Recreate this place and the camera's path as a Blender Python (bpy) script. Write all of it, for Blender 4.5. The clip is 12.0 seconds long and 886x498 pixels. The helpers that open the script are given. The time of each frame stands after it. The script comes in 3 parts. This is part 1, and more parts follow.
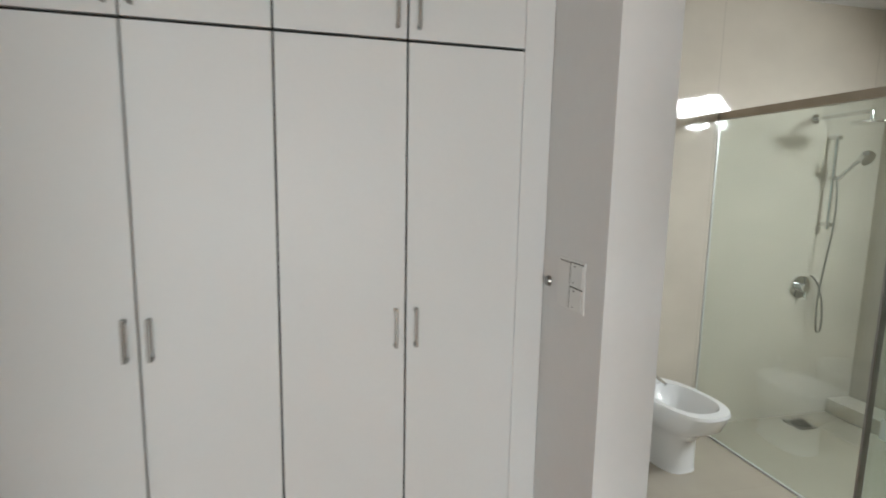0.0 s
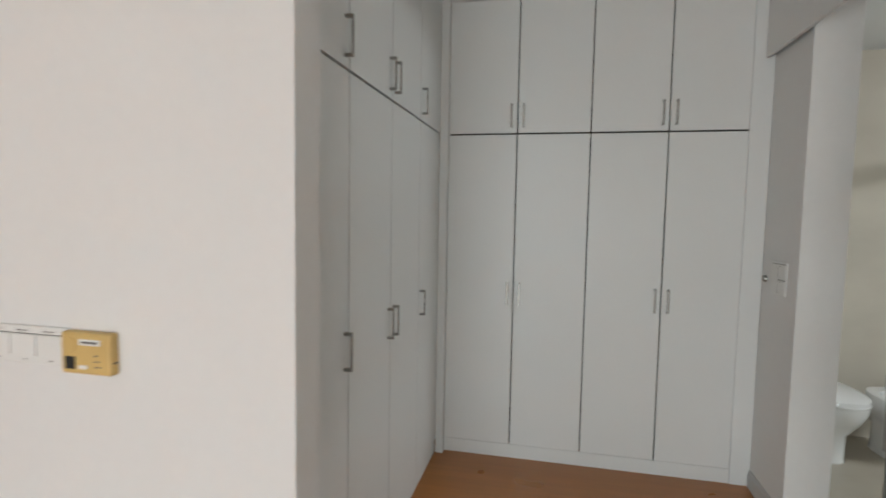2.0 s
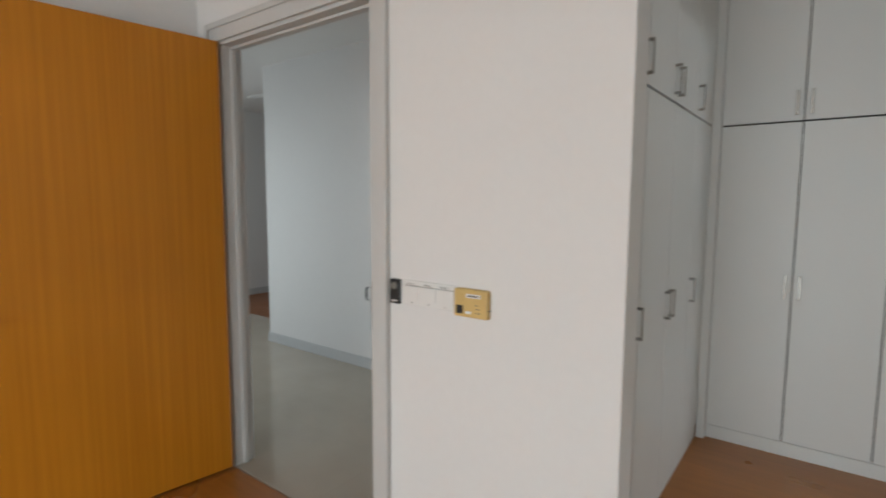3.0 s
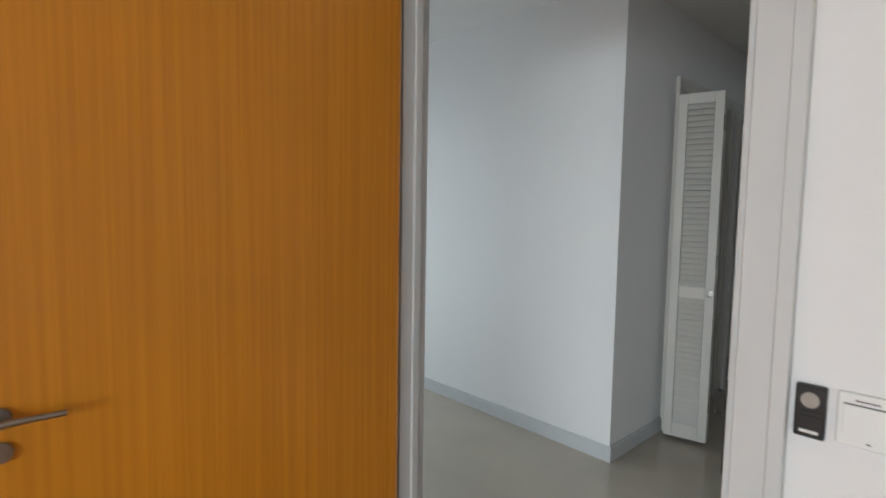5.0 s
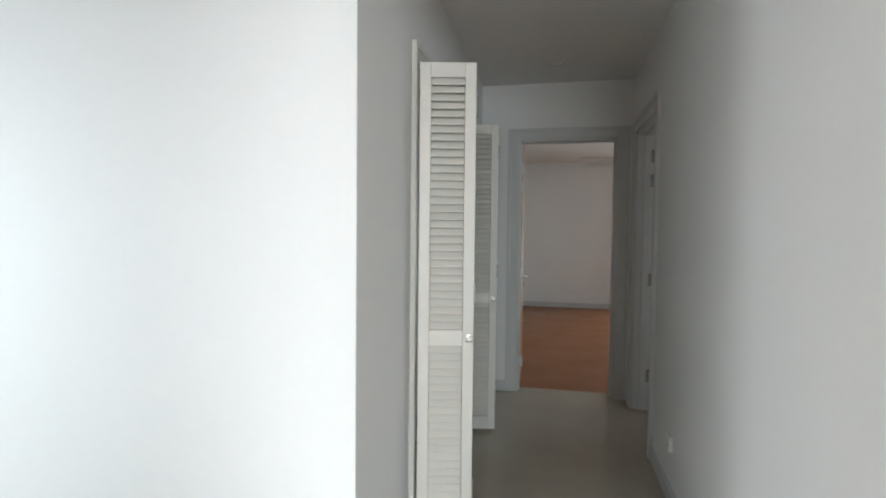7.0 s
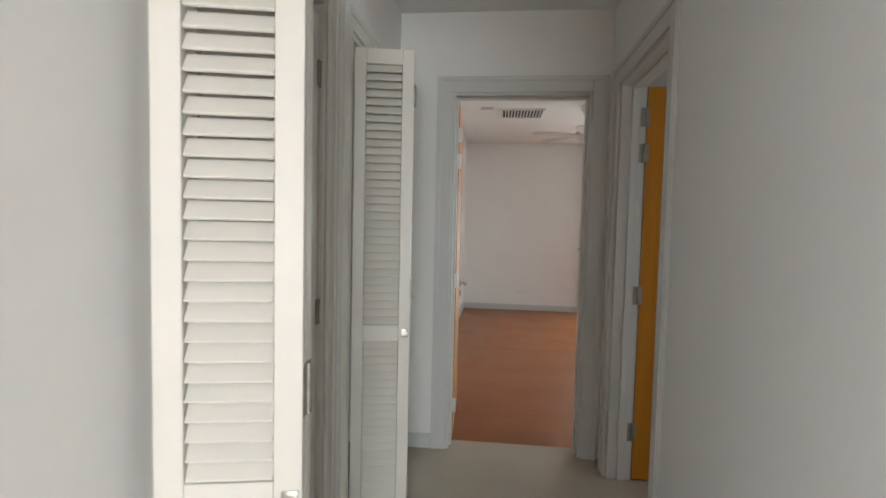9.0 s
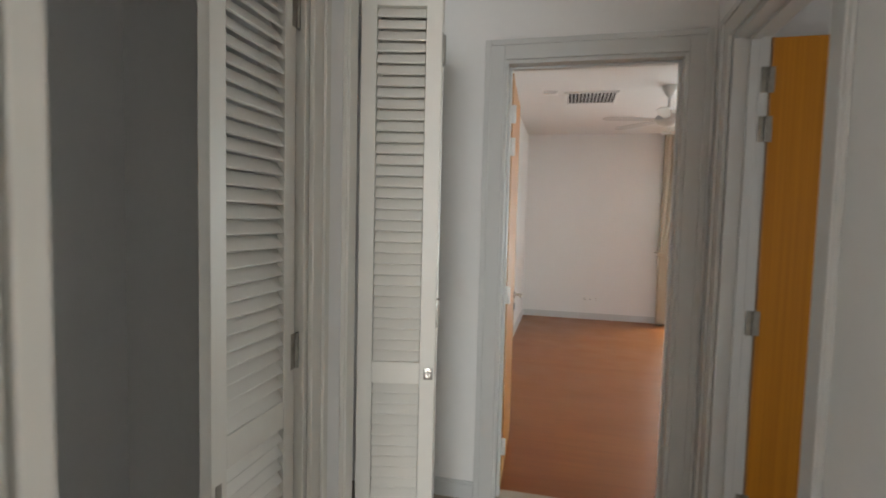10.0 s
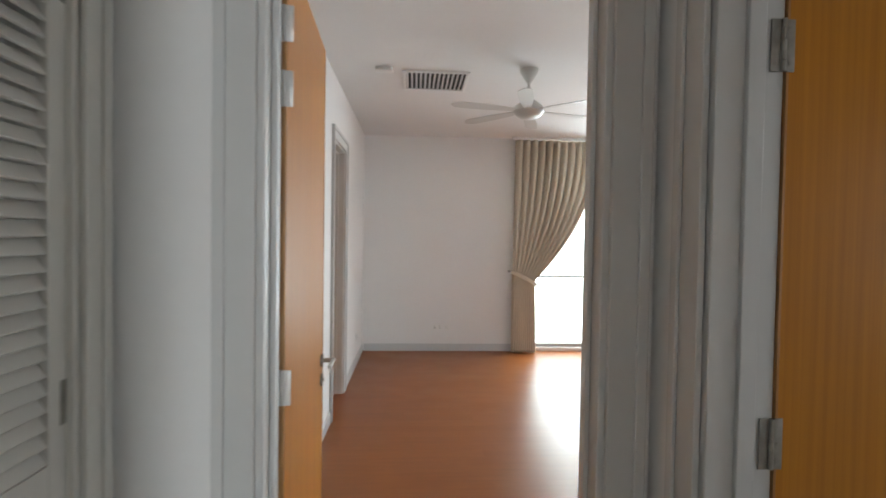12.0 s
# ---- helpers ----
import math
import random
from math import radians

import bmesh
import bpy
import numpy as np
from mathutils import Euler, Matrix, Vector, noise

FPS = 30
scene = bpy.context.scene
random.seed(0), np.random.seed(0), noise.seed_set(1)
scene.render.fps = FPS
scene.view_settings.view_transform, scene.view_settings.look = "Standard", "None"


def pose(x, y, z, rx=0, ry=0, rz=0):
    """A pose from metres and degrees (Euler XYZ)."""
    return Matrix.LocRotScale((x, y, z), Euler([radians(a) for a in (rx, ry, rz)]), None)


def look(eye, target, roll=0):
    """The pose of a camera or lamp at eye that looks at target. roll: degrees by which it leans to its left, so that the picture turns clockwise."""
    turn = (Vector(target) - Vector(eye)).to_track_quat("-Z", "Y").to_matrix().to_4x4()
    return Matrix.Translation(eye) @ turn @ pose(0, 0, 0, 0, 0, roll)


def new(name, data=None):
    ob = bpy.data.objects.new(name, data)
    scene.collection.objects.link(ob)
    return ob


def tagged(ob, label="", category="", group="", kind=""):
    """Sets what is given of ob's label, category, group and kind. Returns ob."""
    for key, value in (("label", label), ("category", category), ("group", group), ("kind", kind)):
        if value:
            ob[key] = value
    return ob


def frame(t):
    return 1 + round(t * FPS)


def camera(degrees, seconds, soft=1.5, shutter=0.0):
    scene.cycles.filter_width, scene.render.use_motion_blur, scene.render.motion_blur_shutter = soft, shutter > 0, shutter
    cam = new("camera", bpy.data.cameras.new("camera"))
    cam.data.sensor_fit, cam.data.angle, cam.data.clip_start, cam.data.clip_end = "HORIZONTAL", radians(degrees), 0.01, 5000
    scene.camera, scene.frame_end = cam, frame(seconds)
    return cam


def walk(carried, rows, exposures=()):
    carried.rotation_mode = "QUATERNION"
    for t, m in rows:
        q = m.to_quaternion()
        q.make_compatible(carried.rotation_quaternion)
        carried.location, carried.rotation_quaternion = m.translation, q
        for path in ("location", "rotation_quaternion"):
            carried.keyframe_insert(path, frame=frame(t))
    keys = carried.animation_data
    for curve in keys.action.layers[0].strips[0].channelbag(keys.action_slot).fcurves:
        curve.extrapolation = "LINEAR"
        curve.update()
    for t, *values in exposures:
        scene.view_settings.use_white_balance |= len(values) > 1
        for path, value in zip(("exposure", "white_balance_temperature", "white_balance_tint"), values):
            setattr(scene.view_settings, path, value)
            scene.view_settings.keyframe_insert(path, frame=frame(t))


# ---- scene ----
cam = camera(81.9, 12.0, soft=1.7, shutter=0.3)
PATH = [
    (0, (0.065, 0.363, 1.576), (0.531, 2.289, 1.305), 1.1),
    (0.5, (-0.068, -0.001, 1.581), (0.11, 1.977, 1.35), 1.3),
    (1, (-0.129, -0.36, 1.604), (-0.153, 1.631, 1.413), 1.3),
    (1.5, (-0.18, -0.7, 1.58), (-0.375, 1.285, 1.426), 1.6),
    (2, (-0.263, -1.044, 1.549), (-0.688, 0.905, 1.404), 1.0),
    (2.5, (-0.288, -1.338, 1.559), (-1.089, 0.488, 1.398), 0.3),
    (3, (-0.355, -1.552, 1.565), (-1.553, 0.038, 1.371), 0.3),
    (3.5, (-0.582, -1.643, 1.588), (-2.022, -0.273, 1.366), 0.2),
    (3.7, (-0.708, -1.657, 1.577), (-2.204, -0.346, 1.376), 0.3),
    (5.3, (-1.723, -1.021, 1.553), (-3.136, 0.388, 1.431), 1.3),
    (5.5, (-1.827, -0.916, 1.522), (-3.163, 0.568, 1.416), 1.2),
    (6, (-2.047, -0.599, 1.553), (-3.203, 1.03, 1.444), 1.3),
    (6.5, (-2.263, -0.316, 1.545), (-3.027, 1.53, 1.466), 1.7),
    (7, (-2.374, -0.042, 1.561), (-2.803, 1.911, 1.484), 0.6),
    (7.5, (-2.394, 0.347, 1.592), (-2.636, 2.33, 1.498), 0.6),
    (9.5, (-2.39, 1.802, 1.575), (-2.614, 3.786, 1.451), 1.4),
    (10, (-2.381, 2.137, 1.584), (-2.844, 4.079, 1.458), 1.4),
    (10.5, (-2.333, 2.521, 1.601), (-2.943, 4.423, 1.492), 1.6),
    (11, (-2.363, 2.874, 1.574), (-2.955, 4.782, 1.485), 2.1),
    (11.5, (-2.388, 3.238, 1.581), (-2.569, 5.229, 1.522), 1.6),
    (12, (-2.33, 3.587, 1.582), (-2.216, 5.583, 1.532), 0.9),
]
walk(cam, [(t, look(e, g, r)) for t, e, g, r in PATH],
     exposures=[(0.0, -0.62, 6350, 8), (1.5, -0.8, 6300, 7), (2.0, -1.0, 6300, 7), (2.5, -1.1, 6300, 7), (3.7, -1.26, 6300, 8), (5.3, -0.72, 6000, 7), (6.0, -0.05, 6050, 7),
                (6.5, 0.2, 6050, 6), (7.5, 0.13, 6400, 10), (9.5, 0.93, 6600, 11), (10.5, 0.95, 6800, 12), (12.0, 0.9, 6350, 11)])

# ---- light: overcast day through the windows, with added fill ----
world = bpy.data.worlds.new("sky")
scene.world = world
world.use_nodes = True
wn = world.node_tree
sky = wn.nodes.new("ShaderNodeTexSky")
sky.sky_type, sky.sun_disc = "NISHITA", False
sky.sun_elevation, sky.sun_rotation = radians(55), radians(51)
wn.links.new(sky.outputs[0], wn.nodes["Background"].inputs[0])
wn.nodes["Background"].inputs[1].default_value = 0.12
sun = new("sun", bpy.data.lights.new("sun", "SUN"))
sun.data.energy, sun.data.angle, sun.data.color = 1.5, radians(14), (1, 0.96, 0.9)
sun.matrix_world = look((15, 12, 28), (0, 0, 0))


def daylight_lamp(name, at, to, w, h, watts, colour=(0.93, 0.97, 1.0)):
    """An area lamp: the sky's light at a window, and added fill."""
    lamp = new(name, bpy.data.lights.new(name, "AREA"))
    lamp.data.shape, lamp.data.size, lamp.data.size_y = "RECTANGLE", w, h
    lamp.data.energy, lamp.data.color = watts, colour
    lamp.matrix_world = look(at, to)
    return lamp


daylight_lamp("skylight_bedroom", (-0.6, -6.6, 1.45), (-0.55, -5.6, 0.50), 3.0, 1.5, 470, (0.92, 0.985, 1.0))
daylight_lamp("skylight_hall", (-5.6, -0.1, 1.5), (-5.5, 0.9, 0.85), 3.6, 1.9, 42, (0.905, 0.965, 1.0))
# Added fill from the west, to brighten the corridor's right wall.
daylight_lamp("fill_hall_west", (-7.75, 0.45, 1.25), (-6.75, 0.5, 1.1), 1.4, 2.2, 54, (0.95, 0.98, 1.0))
daylight_lamp("skylight_far_bedroom", (0.69, 10.95, 1.65), (0.60, 9.95, 1.65), 2.7, 2.1, 98, (0.88, 0.95, 1.0))
daylight_lamp("skylight_bathroom", (3.70, 1.39, 2.25), (2.2, 1.75, 0.3), 0.54, 0.44, 90)
daylight_lamp("skylight_side_room", (0.36, 3.95, 1.6), (-1.5, 4.3, 1.3), 0.8, 1.0, 4)
# Added fill for the living room; its walls have no window here.
daylight_lamp("fill_living", (-7.6, 6.4, 1.5), (-6.5, 4, 1.2), 1.6, 2.0, 8)


# ---- materials ----
def material(name, colour, rough=0.5, metal=0.0, grain=0.0, size=8.0, stretch=(1, 1, 1), second=None, bump=0.0, bump_size=120.0,
             blotch=0.04, coat=0.0, spec=0.5, vary=0.0):
    """Paint, plastic, stone, metal or cloth: a base colour with fine grain, broad blotches and relief."""
    m = bpy.data.materials.new(name)
    m.use_nodes = True
    nt = m.node_tree
    n, k = nt.nodes, nt.links
    b = n["Principled BSDF"]
    b.inputs["Roughness"].default_value, b.inputs["Metallic"].default_value = rough, metal
    b.inputs["Coat Weight"].default_value, b.inputs["Specular IOR Level"].default_value = coat, spec
    co = n.new("ShaderNodeTexCoord")
    mp = n.new("ShaderNodeMapping")
    mp.inputs["Scale"].default_value = stretch
    k.new(co.outputs["Object"], mp.inputs[0])
    fine = n.new("ShaderNodeTexNoise")
    fine.inputs["Scale"].default_value, fine.inputs["Detail"].default_value = size, 6
    k.new(mp.outputs[0], fine.inputs["Vector"])
    broad = n.new("ShaderNodeTexNoise")
    broad.inputs["Scale"].default_value, broad.inputs["Detail"].default_value = 1.3, 3
    k.new(co.outputs["Object"], broad.inputs["Vector"])
    ramp = n.new("ShaderNodeValToRGB")
    dark = second or tuple(c * (1 - grain) for c in colour)
    ramp.color_ramp.elements[0].color, ramp.color_ramp.elements[1].color = (*dark, 1), (*colour, 1)
    ramp.color_ramp.elements[0].position, ramp.color_ramp.elements[1].position = 0.35, 0.65
    k.new(fine.outputs["Fac"], ramp.inputs[0])
    amount = n.new("ShaderNodeMapRange")
    amount.inputs["From Min"].default_value, amount.inputs["From Max"].default_value = 0.3, 0.7
    amount.inputs["To Min"].default_value, amount.inputs["To Max"].default_value = 1 - blotch, 1 + blotch
    k.new(broad.outputs["Fac"], amount.inputs[0])
    hue = n.new("ShaderNodeHueSaturation")
    k.new(amount.outputs[0], hue.inputs["Value"])
    k.new(ramp.outputs[0], hue.inputs["Color"])
    last = hue
    if vary:
        info = n.new("ShaderNodeObjectInfo")
        each = n.new("ShaderNodeMapRange")
        each.inputs["To Min"].default_value, each.inputs["To Max"].default_value = 1 - vary, 1 + vary
        k.new(info.outputs["Random"], each.inputs[0])
        last = n.new("ShaderNodeHueSaturation")
        k.new(each.outputs[0], last.inputs["Value"])
        k.new(hue.outputs[0], last.inputs["Color"])
    k.new(last.outputs[0], b.inputs["Base Color"])
    if rough > 0.02:
        wear = n.new("ShaderNodeMapRange")
        wear.inputs["To Min"].default_value, wear.inputs["To Max"].default_value = rough * 0.85, min(1, rough * 1.15)
        k.new(broad.outputs["Fac"], wear.inputs[0])
        k.new(wear.outputs[0], b.inputs["Roughness"])
    if bump:
        tex = n.new("ShaderNodeTexNoise")
        tex.inputs["Scale"].default_value, tex.inputs["Detail"].default_value = bump_size, 4
        k.new(mp.outputs[0], tex.inputs["Vector"])
        bp = n.new("ShaderNodeBump")
        bp.inputs["Strength"].default_value, bp.inputs["Distance"].default_value = bump, 0.002
        k.new(tex.outputs["Fac"], bp.inputs["Height"])
        k.new(bp.outputs[0], b.inputs["Normal"])
    return m


def boards(name, light, dark, joint, length, width, gap, rough, turn=0.0, stretch=(1, 14, 1), coat=0.0, grain=9.0, depth=0.10, relief=0.02, spec=0.5):
    """A floor of boards or tiles: bricks of the given size, grain along them, thin joints."""
    m = bpy.data.materials.new(name)
    m.use_nodes = True
    n, k = m.node_tree.nodes, m.node_tree.links
    b = n["Principled BSDF"]
    b.inputs["Coat Weight"].default_value = coat
    b.inputs["Coat Roughness"].default_value = 0.22
    b.inputs["Specular IOR Level"].default_value = spec
    co, mp = n.new("ShaderNodeTexCoord"), n.new("ShaderNodeMapping")
    mp.inputs["Rotation"].default_value = (0, 0, radians(turn))
    k.new(co.outputs["Object"], mp.inputs[0])
    br = n.new("ShaderNodeTexBrick")
    br.offset = 0.5 if length != width else 0.0
    br.inputs["Scale"].default_value = 1.0
    br.inputs["Brick Width"].default_value, br.inputs["Row Height"].default_value = length, width
    br.inputs["Mortar Size"].default_value, br.inputs["Mortar Smooth"].default_value = gap, 0.1
    br.inputs["Color1"].default_value, br.inputs["Color2"].default_value = (*light, 1), (*dark, 1)
    br.inputs["Mortar"].default_value = (*joint, 1)
    k.new(mp.outputs[0], br.inputs["Vector"])
    st = n.new("ShaderNodeMapping")
    st.inputs["Scale"].default_value = stretch
    k.new(mp.outputs[0], st.inputs[0])
    no = n.new("ShaderNodeTexNoise")
    no.inputs["Scale"].default_value, no.inputs["Detail"].default_value = grain, 3
    k.new(st.outputs[0], no.inputs["Vector"])
    am = n.new("ShaderNodeMapRange")
    am.inputs["From Min"].default_value, am.inputs["From Max"].default_value = 0.3, 0.7
    am.inputs["To Min"].default_value, am.inputs["To Max"].default_value = 1 - depth, 1 + depth
    k.new(no.outputs["Fac"], am.inputs[0])
    hs = n.new("ShaderNodeHueSaturation")
    k.new(am.outputs[0], hs.inputs["Value"])
    k.new(br.outputs["Color"], hs.inputs["Color"])
    k.new(hs.outputs[0], b.inputs["Base Color"])
    broad = n.new("ShaderNodeTexNoise")
    broad.inputs["Scale"].default_value = 2.5
    k.new(co.outputs["Object"], broad.inputs["Vector"])
    rg = n.new("ShaderNodeMapRange")
    rg.inputs["To Min"].default_value, rg.inputs["To Max"].default_value = rough * 0.7, rough * 1.3
    k.new(broad.outputs["Fac"], rg.inputs[0])
    k.new(rg.outputs[0], b.inputs["Roughness"])
    bp = n.new("ShaderNodeBump")
    bp.inputs["Strength"].default_value, bp.inputs["Distance"].default_value, bp.invert = relief, 0.0005, True
    if relief:
        k.new(br.outputs["Fac"], bp.inputs["Height"])
        k.new(bp.outputs[0], b.inputs["Normal"])
    return m


def glazing(name, tint, gloss=1.0, rough=0.0):
    m = bpy.data.materials.new(name)
    m.use_nodes = True
    n, k = m.node_tree.nodes, m.node_tree.links
    n.remove(n["Principled BSDF"])
    clear, shine, mix = n.new("ShaderNodeBsdfTransparent"), n.new("ShaderNodeBsdfGlossy"), n.new("ShaderNodeMixShader")
    clear.inputs[0].default_value = (*tint, 1)
    shine.inputs["Roughness"].default_value = rough
    fr = n.new("ShaderNodeLayerWeight")
    fr.inputs["Blend"].default_value = 0.18
    amount = n.new("ShaderNodeMapRange")
    amount.inputs["To Min"].default_value, amount.inputs["To Max"].default_value = 0.035 * gloss, 0.55 * gloss
    k.new(fr.outputs["Facing"], amount.inputs[0])
    k.new(amount.outputs[0], mix.inputs[0])
    k.new(clear.outputs[0], mix.inputs[1])
    k.new(shine.outputs[0], mix.inputs[2])
    k.new(mix.outputs[0], n["Material Output"].inputs[0])
    return m


WALL = material("white_wall_paint", (0.78, 0.775, 0.765), 0.75, grain=0.012, size=30, bump=0.12, bump_size=90, blotch=0.012)
CEIL = material("white_ceiling_paint", (0.76, 0.755, 0.74), 0.85, grain=0.012, size=30, bump=0.08, blotch=0.015)
TRIM = material("grey_gloss_trim_paint", (0.58, 0.585, 0.575), 0.5, grain=0.01, size=20, blotch=0.015)
SKIRT = material("pale_grey_skirting_paint", (0.56, 0.57, 0.57), 0.4, grain=0.03, size=20, blotch=0.03)
LAMINATE = material("white_wardrobe_laminate", (0.75, 0.76, 0.75), 0.46, grain=0.01, size=60, bump=0.05, bump_size=200, blotch=0.012)
# Near-black holds the shade in gaps, slots and holes; remote buttons use it too.
DARK = material("recess_shade_and_buttons", (0.03, 0.03, 0.028), 0.8, grain=0.2)
LOUVRE = material("cream_louvre_paint", (0.67, 0.65, 0.60), 0.45, grain=0.02, size=25, bump=0.06, bump_size=60, blotch=0.03, vary=0.02)
VENEER = material("orange_teak_veneer", (0.545, 0.214, 0.013), 0.32, size=4, stretch=(17, 17, 0.22), second=(0.465, 0.173, 0.009), bump=0.03,
                  bump_size=40, blotch=0.05, spec=0.4)
LIPPING = material("pale_teak_lipping", (0.48, 0.25, 0.09), 0.45, size=6, stretch=(20, 20, 1), second=(0.36, 0.17, 0.05), blotch=0.05)
PARQUET = boards("orange_brown_parquet", (0.38, 0.144, 0.025), (0.35, 0.130, 0.022), (0.355, 0.132, 0.022), 1.2, 0.12, 0.0012, 0.30, 0, (0.8, 11, 1), coat=0.2, depth=0.08, grain=2.6)
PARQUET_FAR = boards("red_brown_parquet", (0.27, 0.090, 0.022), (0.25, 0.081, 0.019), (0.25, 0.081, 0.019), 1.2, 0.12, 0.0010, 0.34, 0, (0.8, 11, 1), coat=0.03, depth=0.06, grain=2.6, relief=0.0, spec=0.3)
TILE = boards("polished_beige_tile", (0.44, 0.392, 0.322), (0.435, 0.388, 0.318), (0.40, 0.358, 0.29), 0.6, 0.6, 0.0012, 0.12, 0, (1, 1, 1), grain=3.0, depth=0.04)
MARBLE = boards("beige_marble_tile", (0.60, 0.545, 0.46), (0.585, 0.53, 0.445), (0.42, 0.38, 0.32), 1.2, 0.6, 0.0016, 0.05, 0, (1, 1, 1.6), grain=2.2, depth=0.06)
STEEL = material("brushed_steel", (0.34, 0.325, 0.30), 0.34, 1.0, grain=0.12, size=60)
CHROME = material("chrome", (0.72, 0.72, 0.72), 0.10, 1.0, grain=0.03)
BRIGHTSTEEL = material("bright_satin_steel", (0.66, 0.655, 0.64), 0.42, 0.35, grain=0.05, size=30)
HINGE = material("aged_steel_hinge", (0.36, 0.345, 0.31), 0.45, 0.8, grain=0.25, size=30)
CERAMIC = material("white_sanitary_ceramic", (0.82, 0.82, 0.81), 0.09, grain=0.01, coat=0.5, blotch=0.01)
PLASTIC = material("white_switch_plastic", (0.78, 0.78, 0.76), 0.35, grain=0.01, blotch=0.01)
YELLOWED = material("yellowed_plastic", (0.66, 0.46, 0.17), 0.45, grain=0.08, size=12, blotch=0.08)
BLACK = material("black_plastic", (0.012, 0.012, 0.013), 0.3, grain=0.1)
# Grey of the print, and of the shade in switch gaps and socket slots.
INK = material("grey_print_and_gap_shade", (0.12, 0.11, 0.10), 0.6, grain=0.1)
CURTAIN = material("beige_curtain_cloth", (0.58, 0.51, 0.40), 0.9, grain=0.10, size=180, bump=0.3, bump_size=300, blotch=0.04)
FANWHITE = material("white_fan_lacquer", (0.56, 0.55, 0.52), 0.3, grain=0.01)
ALU = material("grey_aluminium", (0.33, 0.33, 0.32), 0.4, 0.7, grain=0.05)
BRONZE = material("beige_bronze_rail", (0.38, 0.32, 0.25), 0.35, 0.6, grain=0.08)
GLASS = glazing("clear_glass", (0.93, 0.97, 0.95))
GREENGLASS = glazing("green_shower_glass", (0.925, 0.965, 0.945), gloss=0.8)
FROST = material("frosted_stripe", (0.50, 0.62, 0.58), 0.5, grain=0.03, blotch=0.03)
outdoors = bpy.data.materials.new("bright_overcast_outdoors")
outdoors.use_nodes = True
_b = outdoors.node_tree.nodes["Principled BSDF"]
_b.inputs["Base Color"].default_value = (0.8, 0.85, 0.85, 1)
_b.inputs["Emission Color"].default_value, _b.inputs["Emission Strength"].default_value = (0.95, 1.0, 1.0, 1), 3.0


# ---- building helpers ----
def box(bm, a, b, bevel=0.0):
    lo, hi = [min(p, q) for p, q in zip(a, b)], [max(p, q) for p, q in zip(a, b)]
    m = Matrix.LocRotScale([(p + q) / 2 for p, q in zip(lo, hi)], None, [q - p for p, q in zip(lo, hi)])
    made = bmesh.ops.create_cube(bm, size=1, matrix=m)["verts"]
    if bevel:
        bmesh.ops.bevel(bm, geom=list({e for v in made for e in v.link_edges}), offset=bevel, segments=2, affect="EDGES", profile=0.5)
    return bm


def rod(bm, a, b, r, r2=None, sides=14):
    a, b = Vector(a), Vector(b)
    m = Matrix.Translation((a + b) / 2) @ (b - a).to_track_quat("Z", "Y").to_matrix().to_4x4()
    bmesh.ops.create_cone(bm, cap_ends=True, segments=sides, radius1=r, radius2=r if r2 is None else r2, depth=(b - a).length, matrix=m)
    return bm


def loft(bm, rings, sides=36, cap=True):
    """Skin over rings of (z, cx, cy, rx, ry, squareness)."""
    rows = []
    for z, cx, cy, rx, ry, sq in rings:
        row = []
        for i in range(sides):
            a = 2 * math.pi * i / sides
            c, s = math.cos(a), math.sin(a)
            row.append(bm.verts.new((cx + rx * math.copysign(abs(c) ** (2 / sq), c), cy + ry * math.copysign(abs(s) ** (2 / sq), s), z)))
        rows.append(row)
    for p, q in zip(rows, rows[1:]):
        for i in range(sides):
            bm.faces.new((p[i], p[(i + 1) % sides], q[(i + 1) % sides], q[i]))
    if cap:
        bm.faces.new(rows[0][::-1])
        bm.faces.new(rows[-1])
    return bm


def mesh_of(name, bm, mat, smooth=False):
    bmesh.ops.recalc_face_normals(bm, faces=bm.faces[:])
    me = bpy.data.meshes.new(name)
    bm.to_mesh(me)
    bm.free()
    me.materials.append(mat)
    if smooth:
        for p in me.polygons:
            p.use_smooth = True
        me.set_sharp_from_angle(angle=radians(40))
    return me


def part(name, bm, mat, parent, label="", smooth=False):
    ob = new(name, mesh_of(name, bm, mat, smooth))
    ob.parent = parent
    return tagged(ob, label=label)


def thing(name, m, label, category, group="", kind=""):
    ob = new(name)
    ob.empty_display_size = 0.1
    ob.matrix_world = m
    return tagged(ob, label, category, group, kind)


def solid(name, boxes, mat, label, category, bevel=0.0, kind="structure"):
    bm = bmesh.new()
    for a, b in boxes:
        box(bm, a, b, bevel)
    return tagged(new(name, mesh_of(name, bm, mat)), label, category, kind=kind)


def B(a, b, bevel=0.0):
    return box(bmesh.new(), a, b, bevel)


def wall(name, axis, a, b, p, q, z, holes=(), mat=None, label="plain white painted wall"):
    """A wall from a to b along axis x or y, between p and q across it, z high, with holes (from, to, low, high)."""
    out, at = [], a
    def piece(u, v, lo, hi):
        if v - u > 1e-4 and hi - lo > 1e-4:
            out.append(((u, p, lo), (v, q, hi)) if axis == "x" else ((p, u, lo), (q, v, hi)))
    for u, v, lo, hi in sorted(holes):
        piece(at, u, 0, z)
        piece(u, v, 0, lo)
        piece(u, v, hi, z)
        at = v
    piece(at, b, 0, z)
    return solid(name, out, mat or WALL, label, "wall")


H = 2.94
